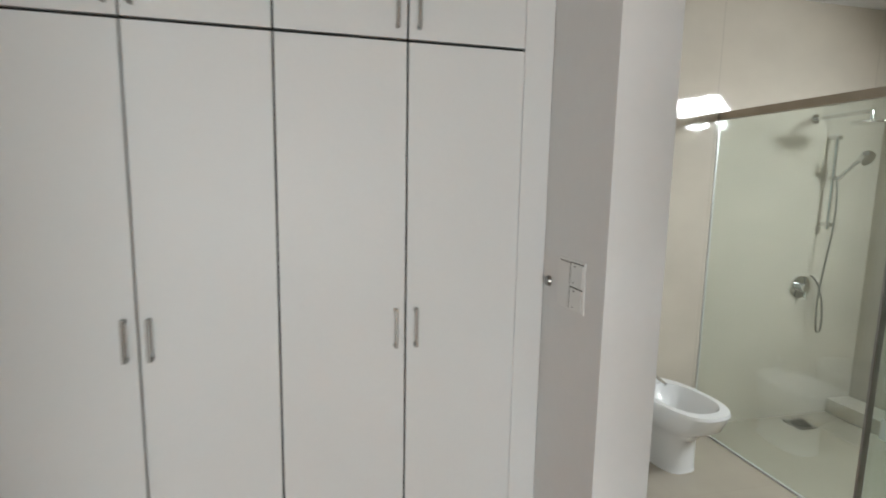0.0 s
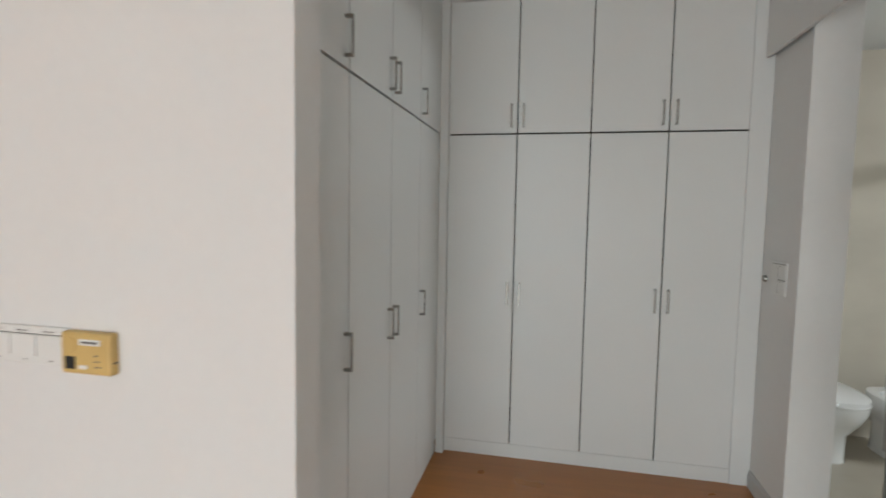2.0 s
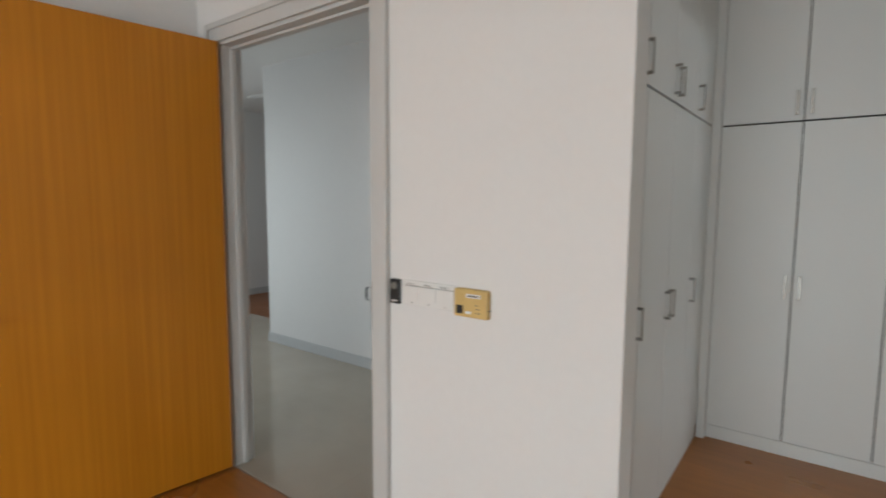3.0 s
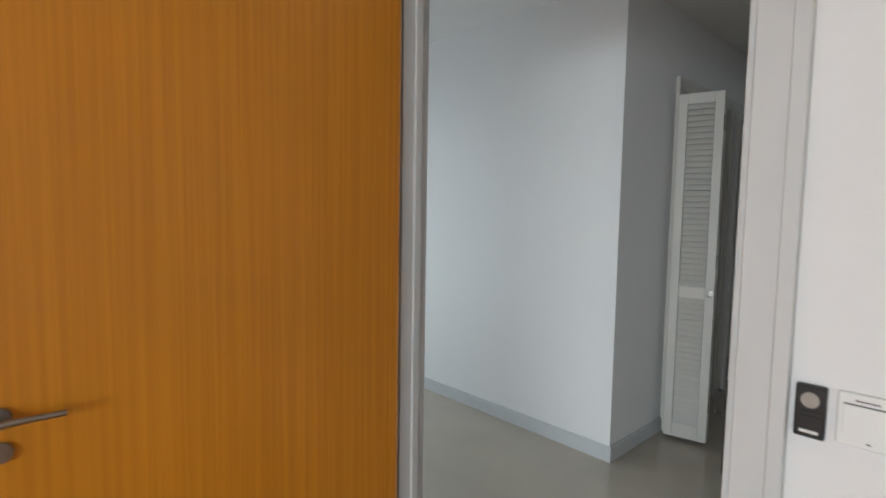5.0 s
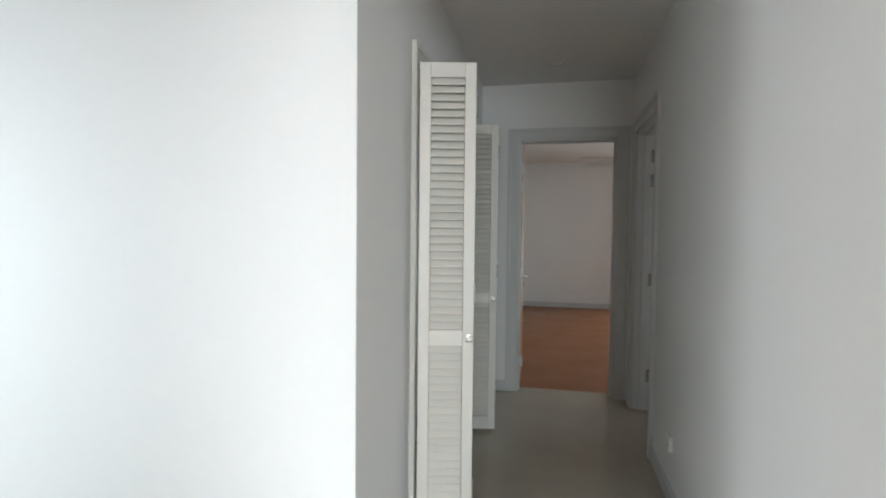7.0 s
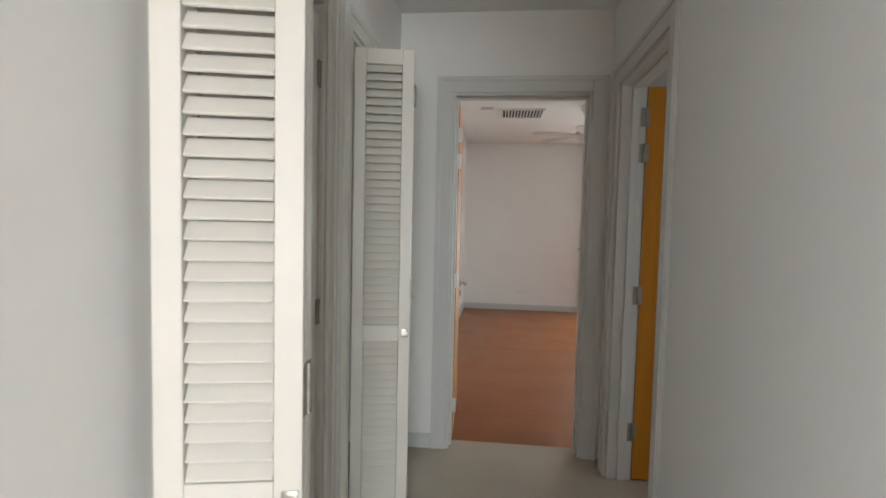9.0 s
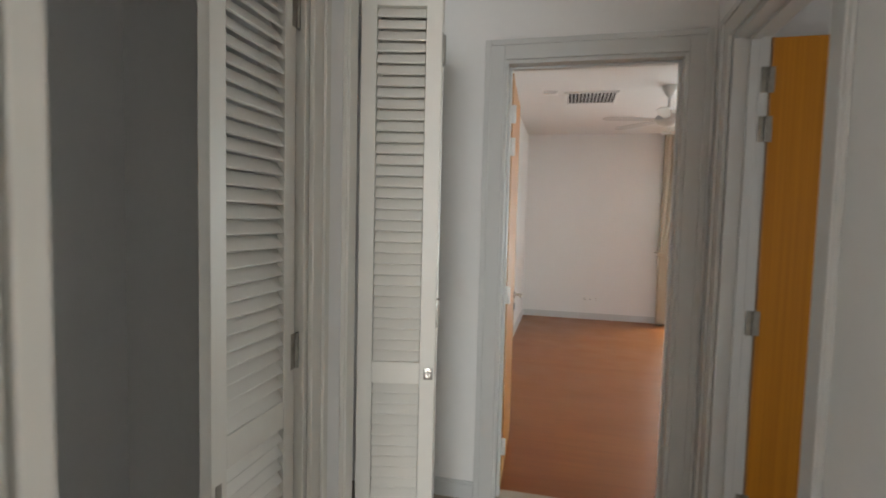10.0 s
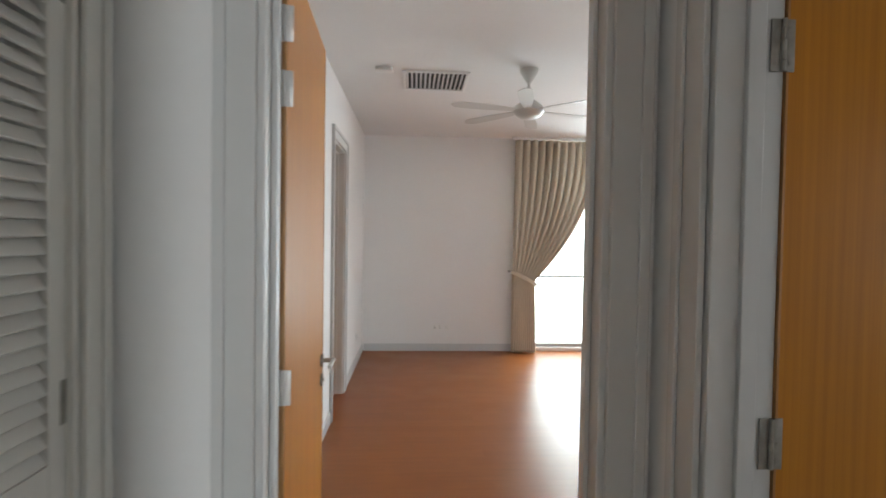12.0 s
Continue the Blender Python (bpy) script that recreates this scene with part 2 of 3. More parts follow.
# ---- structure ----
solid("floor_bedroom", [((-3.27, -7.0, -0.1), (0.88, -0.005, 0)), ((-1.6, -0.005, -0.1), (0.88, 2.75, 0))], PARQUET,
      "orange-brown wooden parquet floor with a satin sheen", "floor")
solid("floor_hall", [((-8.0, -0.6, -0.1), (-3.27, 2.345, 0)), ((-3.27, 0.0, -0.1), (-1.55, 5.04, 0)), ((-4.0, 2.345, -0.1), (-3.27, 5.04, 0)),
                     ((-1.55, 3.3, -0.1), (0.4, 5.04, 0))], TILE, "polished beige floor tiles reflecting the daylight", "floor")
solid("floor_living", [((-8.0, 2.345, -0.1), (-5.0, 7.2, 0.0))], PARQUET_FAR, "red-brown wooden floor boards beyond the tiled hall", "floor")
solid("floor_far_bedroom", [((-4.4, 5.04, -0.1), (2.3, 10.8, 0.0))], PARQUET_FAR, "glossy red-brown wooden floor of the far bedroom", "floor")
solid("floor_bathroom", [((0.88, -1.5, -0.1), (4.0, 3.3, 0.0))], TILE, "polished beige bathroom floor tiles", "floor")
solid("ceiling", [((-8.2, -7.2, H), (0.88, 4.97, H + 0.1)), ((-8.2, 4.97, H), (-5.0, 7.4, H + 0.1)), ((-1.55, 3.2, 2.7), (0.5, 4.95, 2.8))], CEIL,
      "flat white painted plaster ceiling", "ceiling")
solid("ceiling_far_bedroom", [((-4.5, 4.97, H), (2.4, 10.8, H + 0.1))], CEIL, "flat white ceiling of the far bedroom", "ceiling")
solid("ceiling_bathroom", [((1.08, -1.6, 2.70), (4.0, 3.3, 2.90))], CEIL, "flat white bathroom ceiling", "ceiling")

wall("wall_bedroom_door", "x", -3.27, -0.83, 0.0, 0.125, H, [(-3.07, -1.883, 0, 2.42)])
wall("wall_bedroom_west", "y", -7.0, 0.0, -3.42, -3.27, H)
wall("wall_bedroom_window", "x", -3.42, 1.08, -7.15, -7.0, H, [(-2.6, 0.75, 0.05, 2.4)])
wall("wall_bedroom_east", "y", -7.0, 0.03, 0.88, 1.08, H)
wall("wall_stub", "y", 1.688, 2.9, 0.88, 1.077, H, label="white plastered end of a wall beside the wardrobe")
wall("wall_wardrobe_back", "x", -1.55, 0.88, 2.75, 2.9, H)
wall("wall_corridor_east", "y", 0.125, 4.895, -1.70, -1.55, H, [(3.72, 4.67, 0, 2.42)])
wall("wall_corridor_end", "x", -3.9, 0.5, 4.895, 5.04, H, [(-2.737, -1.81, 0, 2.43)])
wall("wall_block_front", "x", -5.2, -3.085, 1.715, 1.90, H)
wall("wall_block_west", "y", 1.90, 7.2, -5.2, -5.05, H)
wall("wall_closet", "y", 1.90, 4.895, -3.235, -3.085, H, [(2.50, 3.46, 0, 2.43), (3.735, 4.80, 0, 2.43)])
wall("wall_closet_back", "y", 1.90, 4.895, -3.9, -3.8, H)
wall("wall_closet_divider", "x", -3.8, -3.235, 3.54, 3.64, H)
# The hole here is for the made-up west window.
wall("wall_hall_far", "y", -0.6, 7.3, -7.95, -7.8, H, [(-0.3, 1.2, 0.05, 2.45)])
wall("wall_hall_window", "x", -7.8, -3.42, -0.6, -0.45, H, [(-7.4, -3.8, 0.3, 2.6)])
wall("wall_hall_return", "y", 0.002, 0.123, -3.42, -3.272, H)
wall("wall_living_end", "x", -7.95, -5.05, 7.2, 7.35, H)
wall("wall_far_bedroom_west", "y", 5.04, 10.75, -3.16, -3.02, H, [(7.97, 8.70, 0, 2.41)])
wall("wall_far_bedroom_window", "x", -3.02, 2.3, 10.595, 10.745, H, [(-0.72, 2.1, 0.05, 2.80)])
wall("wall_far_bedroom_east", "y", 5.04, 10.75, 2.3, 2.45, H)
wall("wall_closing_west", "y", 5.04, 10.75, -4.4, -4.3, H)
wall("wall_side_room_east", "y", 3.2, 4.895, 0.4, 0.5, 2.7, [(3.5, 4.4, 1.05, 2.15)])
wall("wall_side_room_south", "x", -1.55, 0.4, 3.2, 3.3, 2.7)
wall("wall_bathroom_back", "x", 1.077, 3.72, 3.06, 3.21, 2.80, mat=MARBLE, label="glossy beige marble-tiled bathroom wall")
wall("wall_bathroom_east", "y", -1.5, 3.21, 3.72, 3.87, 2.80, [(1.1, 1.68, 2.0, 2.5)], mat=MARBLE, label="glossy beige marble-tiled bathroom wall with a high window")
wall("wall_bathroom_south", "x", 1.08, 3.87, -1.6, -1.5, 2.80, mat=MARBLE, label="glossy beige marble-tiled bathroom wall")
solid("backdrop", [((-3.0, 12.6, -1.0), (6.0, 12.7, 5.0))], outdoors, "bright overcast daylight outside the window", "backdrop")


def casing(name, axis, a, b, top, face, out, w=0.09, depth=0.15, label="grey painted door frame with a moulded architrave", mat=None):
    """The frame of a doorway from a to b along axis: architraves on the face (out: which way it looks), lining through the wall."""
    ob = thing(name, Matrix(), label, "door frame", kind="structure")
    f, mat = face, mat or TRIM
    def bx(u, v, p, q, lo, hi, bev=0.003):
        return B((u, p, lo), (v, q, hi), bev) if axis == "x" else B((p, u, lo), (q, v, hi), bev)
    back = f - out * depth
    for side, u, v in (("architrave", a - w, a + 0.012), ("architrave", b - 0.012, b + w)):
        part(side, bx(u, v, f, f + out * 0.016, 0, top + w), mat, ob)
        s = (u, u + 0.03) if u < a else (v - 0.03, v)
        part("architrave_bead", bx(*s, f + out * 0.016, f + out * 0.026, 0, top + w), mat, ob)
    part("head_architrave", bx(a + 0.0125, b - 0.0125, f, f + out * 0.016, top - 0.012, top + w), mat, ob)
    part("head_bead", bx(a - w + 0.0305, b + w - 0.0305, f + out * 0.0165, f + out * 0.026, top + w - 0.03, top + w), mat, ob)
    part("jamb_lining", bx(a, a + 0.03, f - out * 0.002, back, 0, top), mat, ob)
    part("jamb_lining", bx(b - 0.03, b, f - out * 0.002, back, 0, top), mat, ob)
    part("head_lining", bx(a + 0.0305, b - 0.0305, f - out * 0.002, back, top - 0.03, top), mat, ob)
    m0, m1 = f - out * depth * 0.42, f - out * depth * 0.68
    part("door_stop", bx(a + 0.0305, a + 0.045, m0, m1, 0, top - 0.031), mat, ob)
    part("door_stop", bx(b - 0.045, b - 0.0305, m0, m1, 0, top - 0.031), mat, ob)
    part("head_stop", bx(a + 0.0455, b - 0.0455, m0, m1, top - 0.045, top - 0.031), mat, ob)
    return ob


casing("door_frame_1", "x", -3.07, -1.883, 2.42, 0.0, -1, w=0.085, depth=0.125)
casing("door_frame_2", "x", -2.737, -1.81, 2.43, 4.895, -1, depth=0.145)
casing("door_frame_3", "y", 3.72, 4.67, 2.42, -1.70, -1)
casing("door_frame_4", "y", 7.97, 8.70, 2.41, -3.02, 1, depth=0.14)
for nm, u, v in (("closet_frame_1", 2.50, 3.46), ("closet_frame_2", 3.735, 4.80)):
    casing(nm, "y", u, v, 2.43, -3.085, 1, w=0.07, label="cream painted closet frame with a slim architrave", mat=LOUVRE)


def skirting(runs, z=0.10):
    """Grey skirting boards: (axis, from, to, face, out)."""
    for axis, a, b, f, out in runs:
        bm = bmesh.new()
        p, q = f, f + out * 0.014
        box(bm, *(((a, p, 0), (b, q, z - 0.018)) if axis == "x" else ((p, a, 0), (q, b, z - 0.018))), 0.001)
        q = f + out * 0.010
        box(bm, *(((a, p, z - 0.018), (b, q, z)) if axis == "x" else ((p, a, z - 0.018), (q, b, z))), 0.002)
        tagged(new("baseboard", mesh_of("baseboard", bm, SKIRT)), "pale grey painted skirting board along the wall", "skirting board", kind="structure")


skirting([("x", -5.214, -3.071, 1.715, -1), ("y", 1.717, 2.428, -3.085, 1), ("y", 0.13, 3.628, -1.70, -1), ("y", 1.22, 7.1, -7.8, 1),
          ("x", -3.00, -0.74, 10.595, -1), ("y", 8.80, 10.57, -3.02, 1), ("y", 5.06, 7.87, -3.02, 1), ("x", -3.05, -2.83, 4.895, -1), ("x", -1.79, -0.84, 0.0, -1),
          ("y", -6.9, -0.02, -3.27, 1), ("y", 1.69, 2.105, 0.88, -1), ("x", 0.866, 1.077, 1.688, -1), ("y", 1.717, 7.1, -5.2, -1)])


# ---- doors ----
def hinge(parent, at, h=0.10, name="hinge", turn=0.0, mat=None):
    bm = bmesh.new()
    box(bm, (-0.026, -0.002, -h / 2), (-0.004, 0.002, h / 2), 0.0006)
    box(bm, (0.004, -0.002, -h / 2), (0.026, 0.002, h / 2), 0.0006)
    for i in range(5):
        rod(bm, (0, -0.003, -h / 2 + h * (i + 0.04) / 5), (0, -0.003, -h / 2 + h * (i + 1.0) / 5), 0.006, sides=10)
    for s in (-0.015, 0.015):
        for dz in (-0.34, 0.0, 0.34):
            rod(bm, (s, -0.0025, h * dz), (s, -0.0035, h * dz), 0.004, sides=8)
    ob = part(name, bm, mat or HINGE, parent, "steel butt hinge", True)
    ob.matrix_basis = pose(*at, 0, 0, turn)
    return ob


def lever(parent, x, side, toward, keyhole=True, t=0.04):
    """A lever on one face of a leaf (side -1 or 1), its arm pointing toward -1 or 1 along the leaf."""
    y0 = 0.0 if side < 0 else t
    bm = bmesh.new()
    rod(bm, (x, y0, 1.03), (x, y0 + side * 0.010, 1.03), 0.027, sides=28)
    rod(bm, (x, y0 + side * 0.009, 1.03), (x, y0 + side * 0.052, 1.03), 0.010, sides=16)
    rod(bm, (x - toward * 0.008, y0 + side * 0.052, 1.03), (x + toward * 0.135, y0 + side * 0.052, 1.034), 0.0095, 0.008, sides=16)
    part("lever_handle", bm, STEEL, parent, "brushed steel lever handle on a round rose", True)
    if keyhole:
        bm = bmesh.new()
        rod(bm, (x, y0, 0.945), (x, y0 + side * 0.009, 0.945), 0.026, sides=28)
        rod(bm, (x, y0 + side * 0.008, 0.945), (x, y0 + side * 0.013, 0.945), 0.009, sides=16)
        part("key_rose", bm, STEEL, parent, "round steel lock escutcheon", True)


def door(name, at, turn, w, h, label, lev=True):
    """A flush veneered leaf: hinge at its x = 0, leaf along +x, 4 cm thick towards +y."""
    ob = thing(name, pose(*at, 0, 0, turn), label, "door")
    t = 0.042
    part("leaf", B((0.006, 0.002, 0.006), (w - 0.006, t - 0.002, h - 0.002), 0.0015), VENEER, ob)
    part("edge_strip", B((0, 0, 0.006), (0.0055, t, h), 0.001), LIPPING, ob, "pale wooden edge lipping")
    part("edge_strip", B((w - 0.0055, 0, 0.006), (w, t, h), 0.001), LIPPING, ob, "pale wooden edge lipping")
    if lev:
        lever(ob, w - 0.06, -1, -1, t=t)
        lever(ob, w - 0.06, 1, -1, t=t)
        bm = B((w - 0.0005, t / 2 - 0.011, 0.90), (w + 0.002, t / 2 + 0.011, 1.12), 0.0005)
        box(bm, (w + 0.002, t / 2 - 0.006, 1.02), (w + 0.012, t / 2 + 0.006, 1.04), 0.002)
        part("lock_plate", bm, STEEL, ob, "steel lock plate with a latch")
    return ob


d1 = door("bedroom_door", (-3.066, -0.016, 0.008), -97.0, 1.19, 2.395, "open flush door in orange teak veneer with a steel lever")
for z in (0.25, 1.2, 2.0, 2.15):
    hinge(d1, (-0.004, 0.0, z), turn=-8)
d2 = door("far_bedroom_door", (-2.690, 5.046, 0.006), 92.6, 0.83, 2.385, "open flush teak door standing against the bedroom wall")
for z in (0.25, 1.14, 1.98, 2.16):
    hinge(d2, (-0.0025, 0.008, z), turn=-92, mat=BRIGHTSTEEL)
d3 = door("side_room_door", (-1.548, 4.634, 0.006), 0.0, 0.86, 2.38, "orange teak veneered door opened into the side room", lev=False)
for z in (0.30, 1.14, 1.99, 2.20):
    hinge(d3, (-0.010, 0.0, z), h=0.11)
d4 = door("inner_teak_door", (-3.118, 8.005, 0.006), 90.0, 0.66, 2.36, "closed teak door set back in its doorway", lev=False)


# ---- fitted wardrobes ----
def pull(parent, x, z, y=0.0):
    """An upright steel bow handle, 15 cm, on a door front that looks to -y."""
    bm = bmesh.new()
    h = 0.07
    box(bm, (x - 0.006, y - 0.030, z - h), (x + 0.006, y - 0.024, z + h), 0.0015)
    for s in (-1, 1):
        box(bm, (x - 0.006, y - 0.0245, z + s * (h - 0.006) - 0.006), (x + 0.006, y + 0.0005, z + s * (h - 0.006) + 0.006), 0.0012)
    return part("handle", bm, STEEL, parent, "brushed steel bow handle")


def wardrobe(m, widths, handles, label, top=2.83, depth=0.58):
    """A unit with a row of tall doors and a row of short doors above; fronts look to -y, the unit begins at x = 0."""
    ob = thing("fitted_wardrobe", m, label, "wardrobe", "built-in wardrobes")
    w = sum(widths)
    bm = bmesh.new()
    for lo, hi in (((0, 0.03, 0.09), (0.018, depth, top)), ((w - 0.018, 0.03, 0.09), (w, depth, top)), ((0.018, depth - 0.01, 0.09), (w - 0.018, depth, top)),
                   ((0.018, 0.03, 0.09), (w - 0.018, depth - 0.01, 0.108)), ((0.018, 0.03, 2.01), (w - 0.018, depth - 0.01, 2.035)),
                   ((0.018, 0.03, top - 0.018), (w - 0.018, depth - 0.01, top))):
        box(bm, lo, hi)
    # The carcass colour carries the shade that shows between the white doors.
    part("carcass", bm, DARK, ob, "wardrobe carcass coloured near-black for the shade in the door gaps")
    part("plinth", B((0, 0.006, 0.0), (w, 0.026, 0.086), 0.001), LAMINATE, ob)
    x = 0
    for wi, hd in zip(widths, handles):
        for nm, lo, hi, hz in (("lower_door", 0.090, 2.024, 1.052), ("upper_door", 2.034, top - 0.004, 2.135)):
            d = part(nm, B((x + 0.0034, 0.0, lo), (x + wi - 0.0034, 0.019, hi), 0.0015), LAMINATE, ob)
            pull(d, x + (0.036 if hd == "l" else wi - 0.036), hz)
        x += wi
    return ob


BX = (-0.923, -0.503, -0.073, 0.356, 0.773)
WL = "white laminate fitted wardrobe with tall and short doors"
wardrobe(pose(BX[0], 2.113, 0), (BX[1] - BX[0], BX[2] - BX[1]), "rl", WL)
wardrobe(pose(BX[2], 2.113, 0), (BX[3] - BX[2], BX[4] - BX[3]), "rl", WL)
for y0, ws, hs in ((0.172, (0.473,), "r"), (0.646, (0.477, 0.479), "rl"), (1.603, (0.474,), "l")):
    wardrobe(pose(-0.972, y0, 0, 0, 0, 90), ws, hs, "white laminate fitted wardrobe unit of the side run")
solid("filler_panel", [((-0.972, 2.072, 0.0), (BX[0] - 0.001, 2.64, 2.83)), ((BX[0] - 0.0005, 2.1140, 0.09), (BX[0] + 0.0028, 2.130, 2.83))], LAMINATE, "white filler panel in the wardrobe corner", "panel", 0.001)
solid("filler_panel", [((BX[4] - 0.0028, 2.109, 0.09), (0.878, 2.129, 2.83)), ((BX[4] + 0.001, 2.113, 0.0), (0.878, 2.125, 0.09))], LAMINATE,
      "white filler panel between wardrobe and wall", "panel", 0.001)
solid("filler_panel", [((-0.992, 0.126, 0.0), (-0.972, 0.170, 2.83))], LAMINATE, "white filler panel between wardrobe and wall", "panel", 0.001)
solid("wardrobe_cornice", [((-1.0, 0.126, 2.8305), (-0.98, 2.1, H - 0.001)), ((-0.975, 2.115, 2.8305), (0.878, 2.135, H - 0.001))], LAMINATE,
      "white panel closing the gap above the wardrobe", "trim")

# pelmet of the sliding glass door
solid("sliding_door_pelmet", [((0.83, -0.3, 2.415), (0.85, 2.103, H)), ((0.881, 0.032, 2.55), (1.079, 1.686, H - 0.002))], WALL, "white boxed pelmet over the sliding door track", "pelmet", 0.002)
# Track in recess black, so the slot's shade is in its colour.
solid("sliding_door_track", [((0.8505, -0.3, 2.46), (0.8795, 2.103, 2.50))], DARK, "sliding door track coloured near-black for the shade in the pelmet slot", "track")

gd = thing("sliding_glass_door", pose(0.862, 0.015, 0), "sliding green glass door with frosted stripes and steel pull", "glass door")
part("pane", B((0, 0, 0.012), (0.010, 0.905, 2.448), 0.001), GREENGLASS, gd).visible_shadow = False
z, i = 0.25, 0
stripe = mesh_of("stripe", B((-0.0015, 0.02, 0), (-0.0003, 0.885, 0.030)), FROST)
while z < 2.40:
    s = new("stripe", stripe)
    s.parent, s.location = gd, (0, 0, z)
    z += 0.062 if z > 1.35 else 0.16
bm = bmesh.new()
box(bm, (-0.062, 0.800, 0.80), (-0.038, 0.824, 1.145), 0.002)
for zz in (0.80, 1.121):
    box(bm, (-0.038, 0.800, zz), (0.0, 0.824, zz + 0.024), 0.002)
part("pull_handle", bm, STEEL, gd, "square steel pull handle")
part("edge_seal", B((-0.001, 0.9055, 0.012), (0.011, 0.909, 2.448)), STEEL, gd)

# ---- switches on the bedroom wall ----
rc = thing("fan_remote_holder", pose(-1.787, 0, 1.136), "black fan remote control in a wall holder", "remote control")
part("body", B((0, -0.016, 0), (0.050, 0, 0.103), 0.004), BLACK, rc)
bm = bmesh.new()
rod(bm, (0.025, -0.015, 0.075), (0.025, -0.019, 0.075), 0.015, sides=24)
part("dial", bm, STEEL, rc, "grey round dial", True)
for zz, ww in ((0.048, 0.034), (0.038, 0.034), (0.010, 0.03)):
    part("button", B((0.025 - ww / 2, -0.0175, zz), (0.025 + ww / 2, -0.0155, zz + 0.006), 0.0008), DARK if zz > 0.02 else PLASTIC, rc)

sp = thing("switch_panel", pose(-1.722, 0, 1.140), "long white plastic panel of three rocker switches", "light switch")
part("backplate", B((0, -0.009, 0), (0.268, 0, 0.100), 0.003), PLASTIC, sp)
for i in range(3):
    part("rocker", B((0.010 + i * 0.084, -0.0125, 0.022), (0.088 + i * 0.084, -0.0095, 0.078), 0.001), PLASTIC, sp)
    # Dark strip painted for the shade above each rocker.
    part("gap_shade", B((0.010 + i * 0.084, -0.0105, 0.0785), (0.088 + i * 0.084, -0.0092, 0.0805)), INK, sp)
    part("label_strip", B((0.016 + i * 0.084, -0.0098, 0.083), (0.078 + i * 0.084, -0.0092, 0.092)), CERAMIC, sp)
    part("label_print", B((0.026 + i * 0.084, -0.0104, 0.086), (0.062 + i * 0.084, -0.0099, 0.0885)), INK, sp)
    part("indicator", B((0.046 + i * 0.084, -0.0104, 0.010), (0.053 + i * 0.084, -0.0092, 0.0125)), INK, sp)

th = thing("thermostat", pose(-1.452, 0, 1.133), "yellowed plastic thermostat with a small dark display", "thermostat")
part("body", B((0, -0.028, 0), (0.146, 0, 0.105), 0.006), YELLOWED, th)
bm = bmesh.new()
rod(bm, (0.025, -0.027, 0.073), (0.025, -0.030, 0.073), 0.020, sides=28)
part("dial", bm, YELLOWED, th, "round yellowed dial", True)
part("display", B((0.012, -0.0295, 0.012), (0.042, -0.0275, 0.044), 0.001), BLACK, th, "dark square display")
part("nameplate", B((0.055, -0.0292, 0.074), (0.118, -0.0276, 0.089), 0.0008), CERAMIC, th, "white paper label")
part("nameplate_print", B((0.064, -0.0300, 0.079), (0.110, -0.0293, 0.084)), INK, th)
part("sticker", B((0.052, -0.0292, 0.014), (0.078, -0.0276, 0.024), 0.0006), CERAMIC, th, "small white sticker")
for k_ in range(3):
    part("marking", B((0.098, -0.0285, 0.020 + k_ * 0.014), (0.118 - k_ * 0.004, -0.0278, 0.0225 + k_ * 0.014)), INK, th)
part("slide_switch", B((0.1455, -0.020, 0.030), (0.149, -0.008, 0.034), 0.0008), BLACK, th)

st = thing("strike_keep", pose(-1.9135, 0.012, 1.135), "black metal latch keeper on the door jamb", "door latch")
bm = bmesh.new()
box(bm, (-0.003, -0.008, -0.14), (-0.0005, 0.02, 0.07), 0.0006)
for s in (0.0, 0.052):
    box(bm, (-0.016, -0.026, s - 0.006), (-0.003, -0.018, s), 0.001)
box(bm, (-0.020, -0.026, 0.002), (-0.015, -0.018, 0.044), 0.001)
part("keeper", bm, BLACK, st)

# two-gang switch plate on the stub wall
stub = thing("switch_panel", pose(0.880, 1.985, 1.150, 0, 0, -90), "white plastic plate of two stacked switches on the stub wall", "light switch")
part("backplate", B((0, -0.006, 0), (0.186, 0, 0.172), 0.003), PLASTIC, stub)
for i in range(2):
    z = 0.006 + i * 0.082
    part("rocker", B((0.098, -0.010, z), (0.178, -0.0065, z + 0.072), 0.001), PLASTIC, stub)
    # Dark strips draw the shade in the gaps around the rocker.
    part("gap_shade", B((0.093, -0.0085, z), (0.0975, -0.0062, z + 0.074)), INK, stub)
    part("gap_shade", B((0.098, -0.0085, z + 0.0725), (0.178, -0.0062, z + 0.0755)), INK, stub)
    part("indicator", B((0.122, -0.0108, z + 0.062), (0.134, -0.0101, z + 0.065)), INK, stub)
    part("indicator", B((0.120, -0.0108, z + 0.008), (0.128, -0.0101, z + 0.0105)), INK, stub)
# One more strip of gap shade along the plate's top.
part("gap_shade", B((0.020, -0.0075, 0.158), (0.093, -0.0062, 0.161)), INK, stub)
bm = bmesh.new()
rod(bm, (0.879, 2.06, 1.215), (0.866, 2.06, 1.215), 0.020, 0.016, sides=18)
tagged(new("cable_outlet", mesh_of("cable_outlet", bm, STEEL, True)), "small brass cable outlet in the wall", "outlet")


# ---- louvred bifold closet doors ----
LH, LT = 2.320, 0.030
bm = B((-0.118, -0.0036, -0.0203), (0.118, 0.0036, 0.0203), 0.002)
SLAT = mesh_of("slat", bm, LOUVRE)


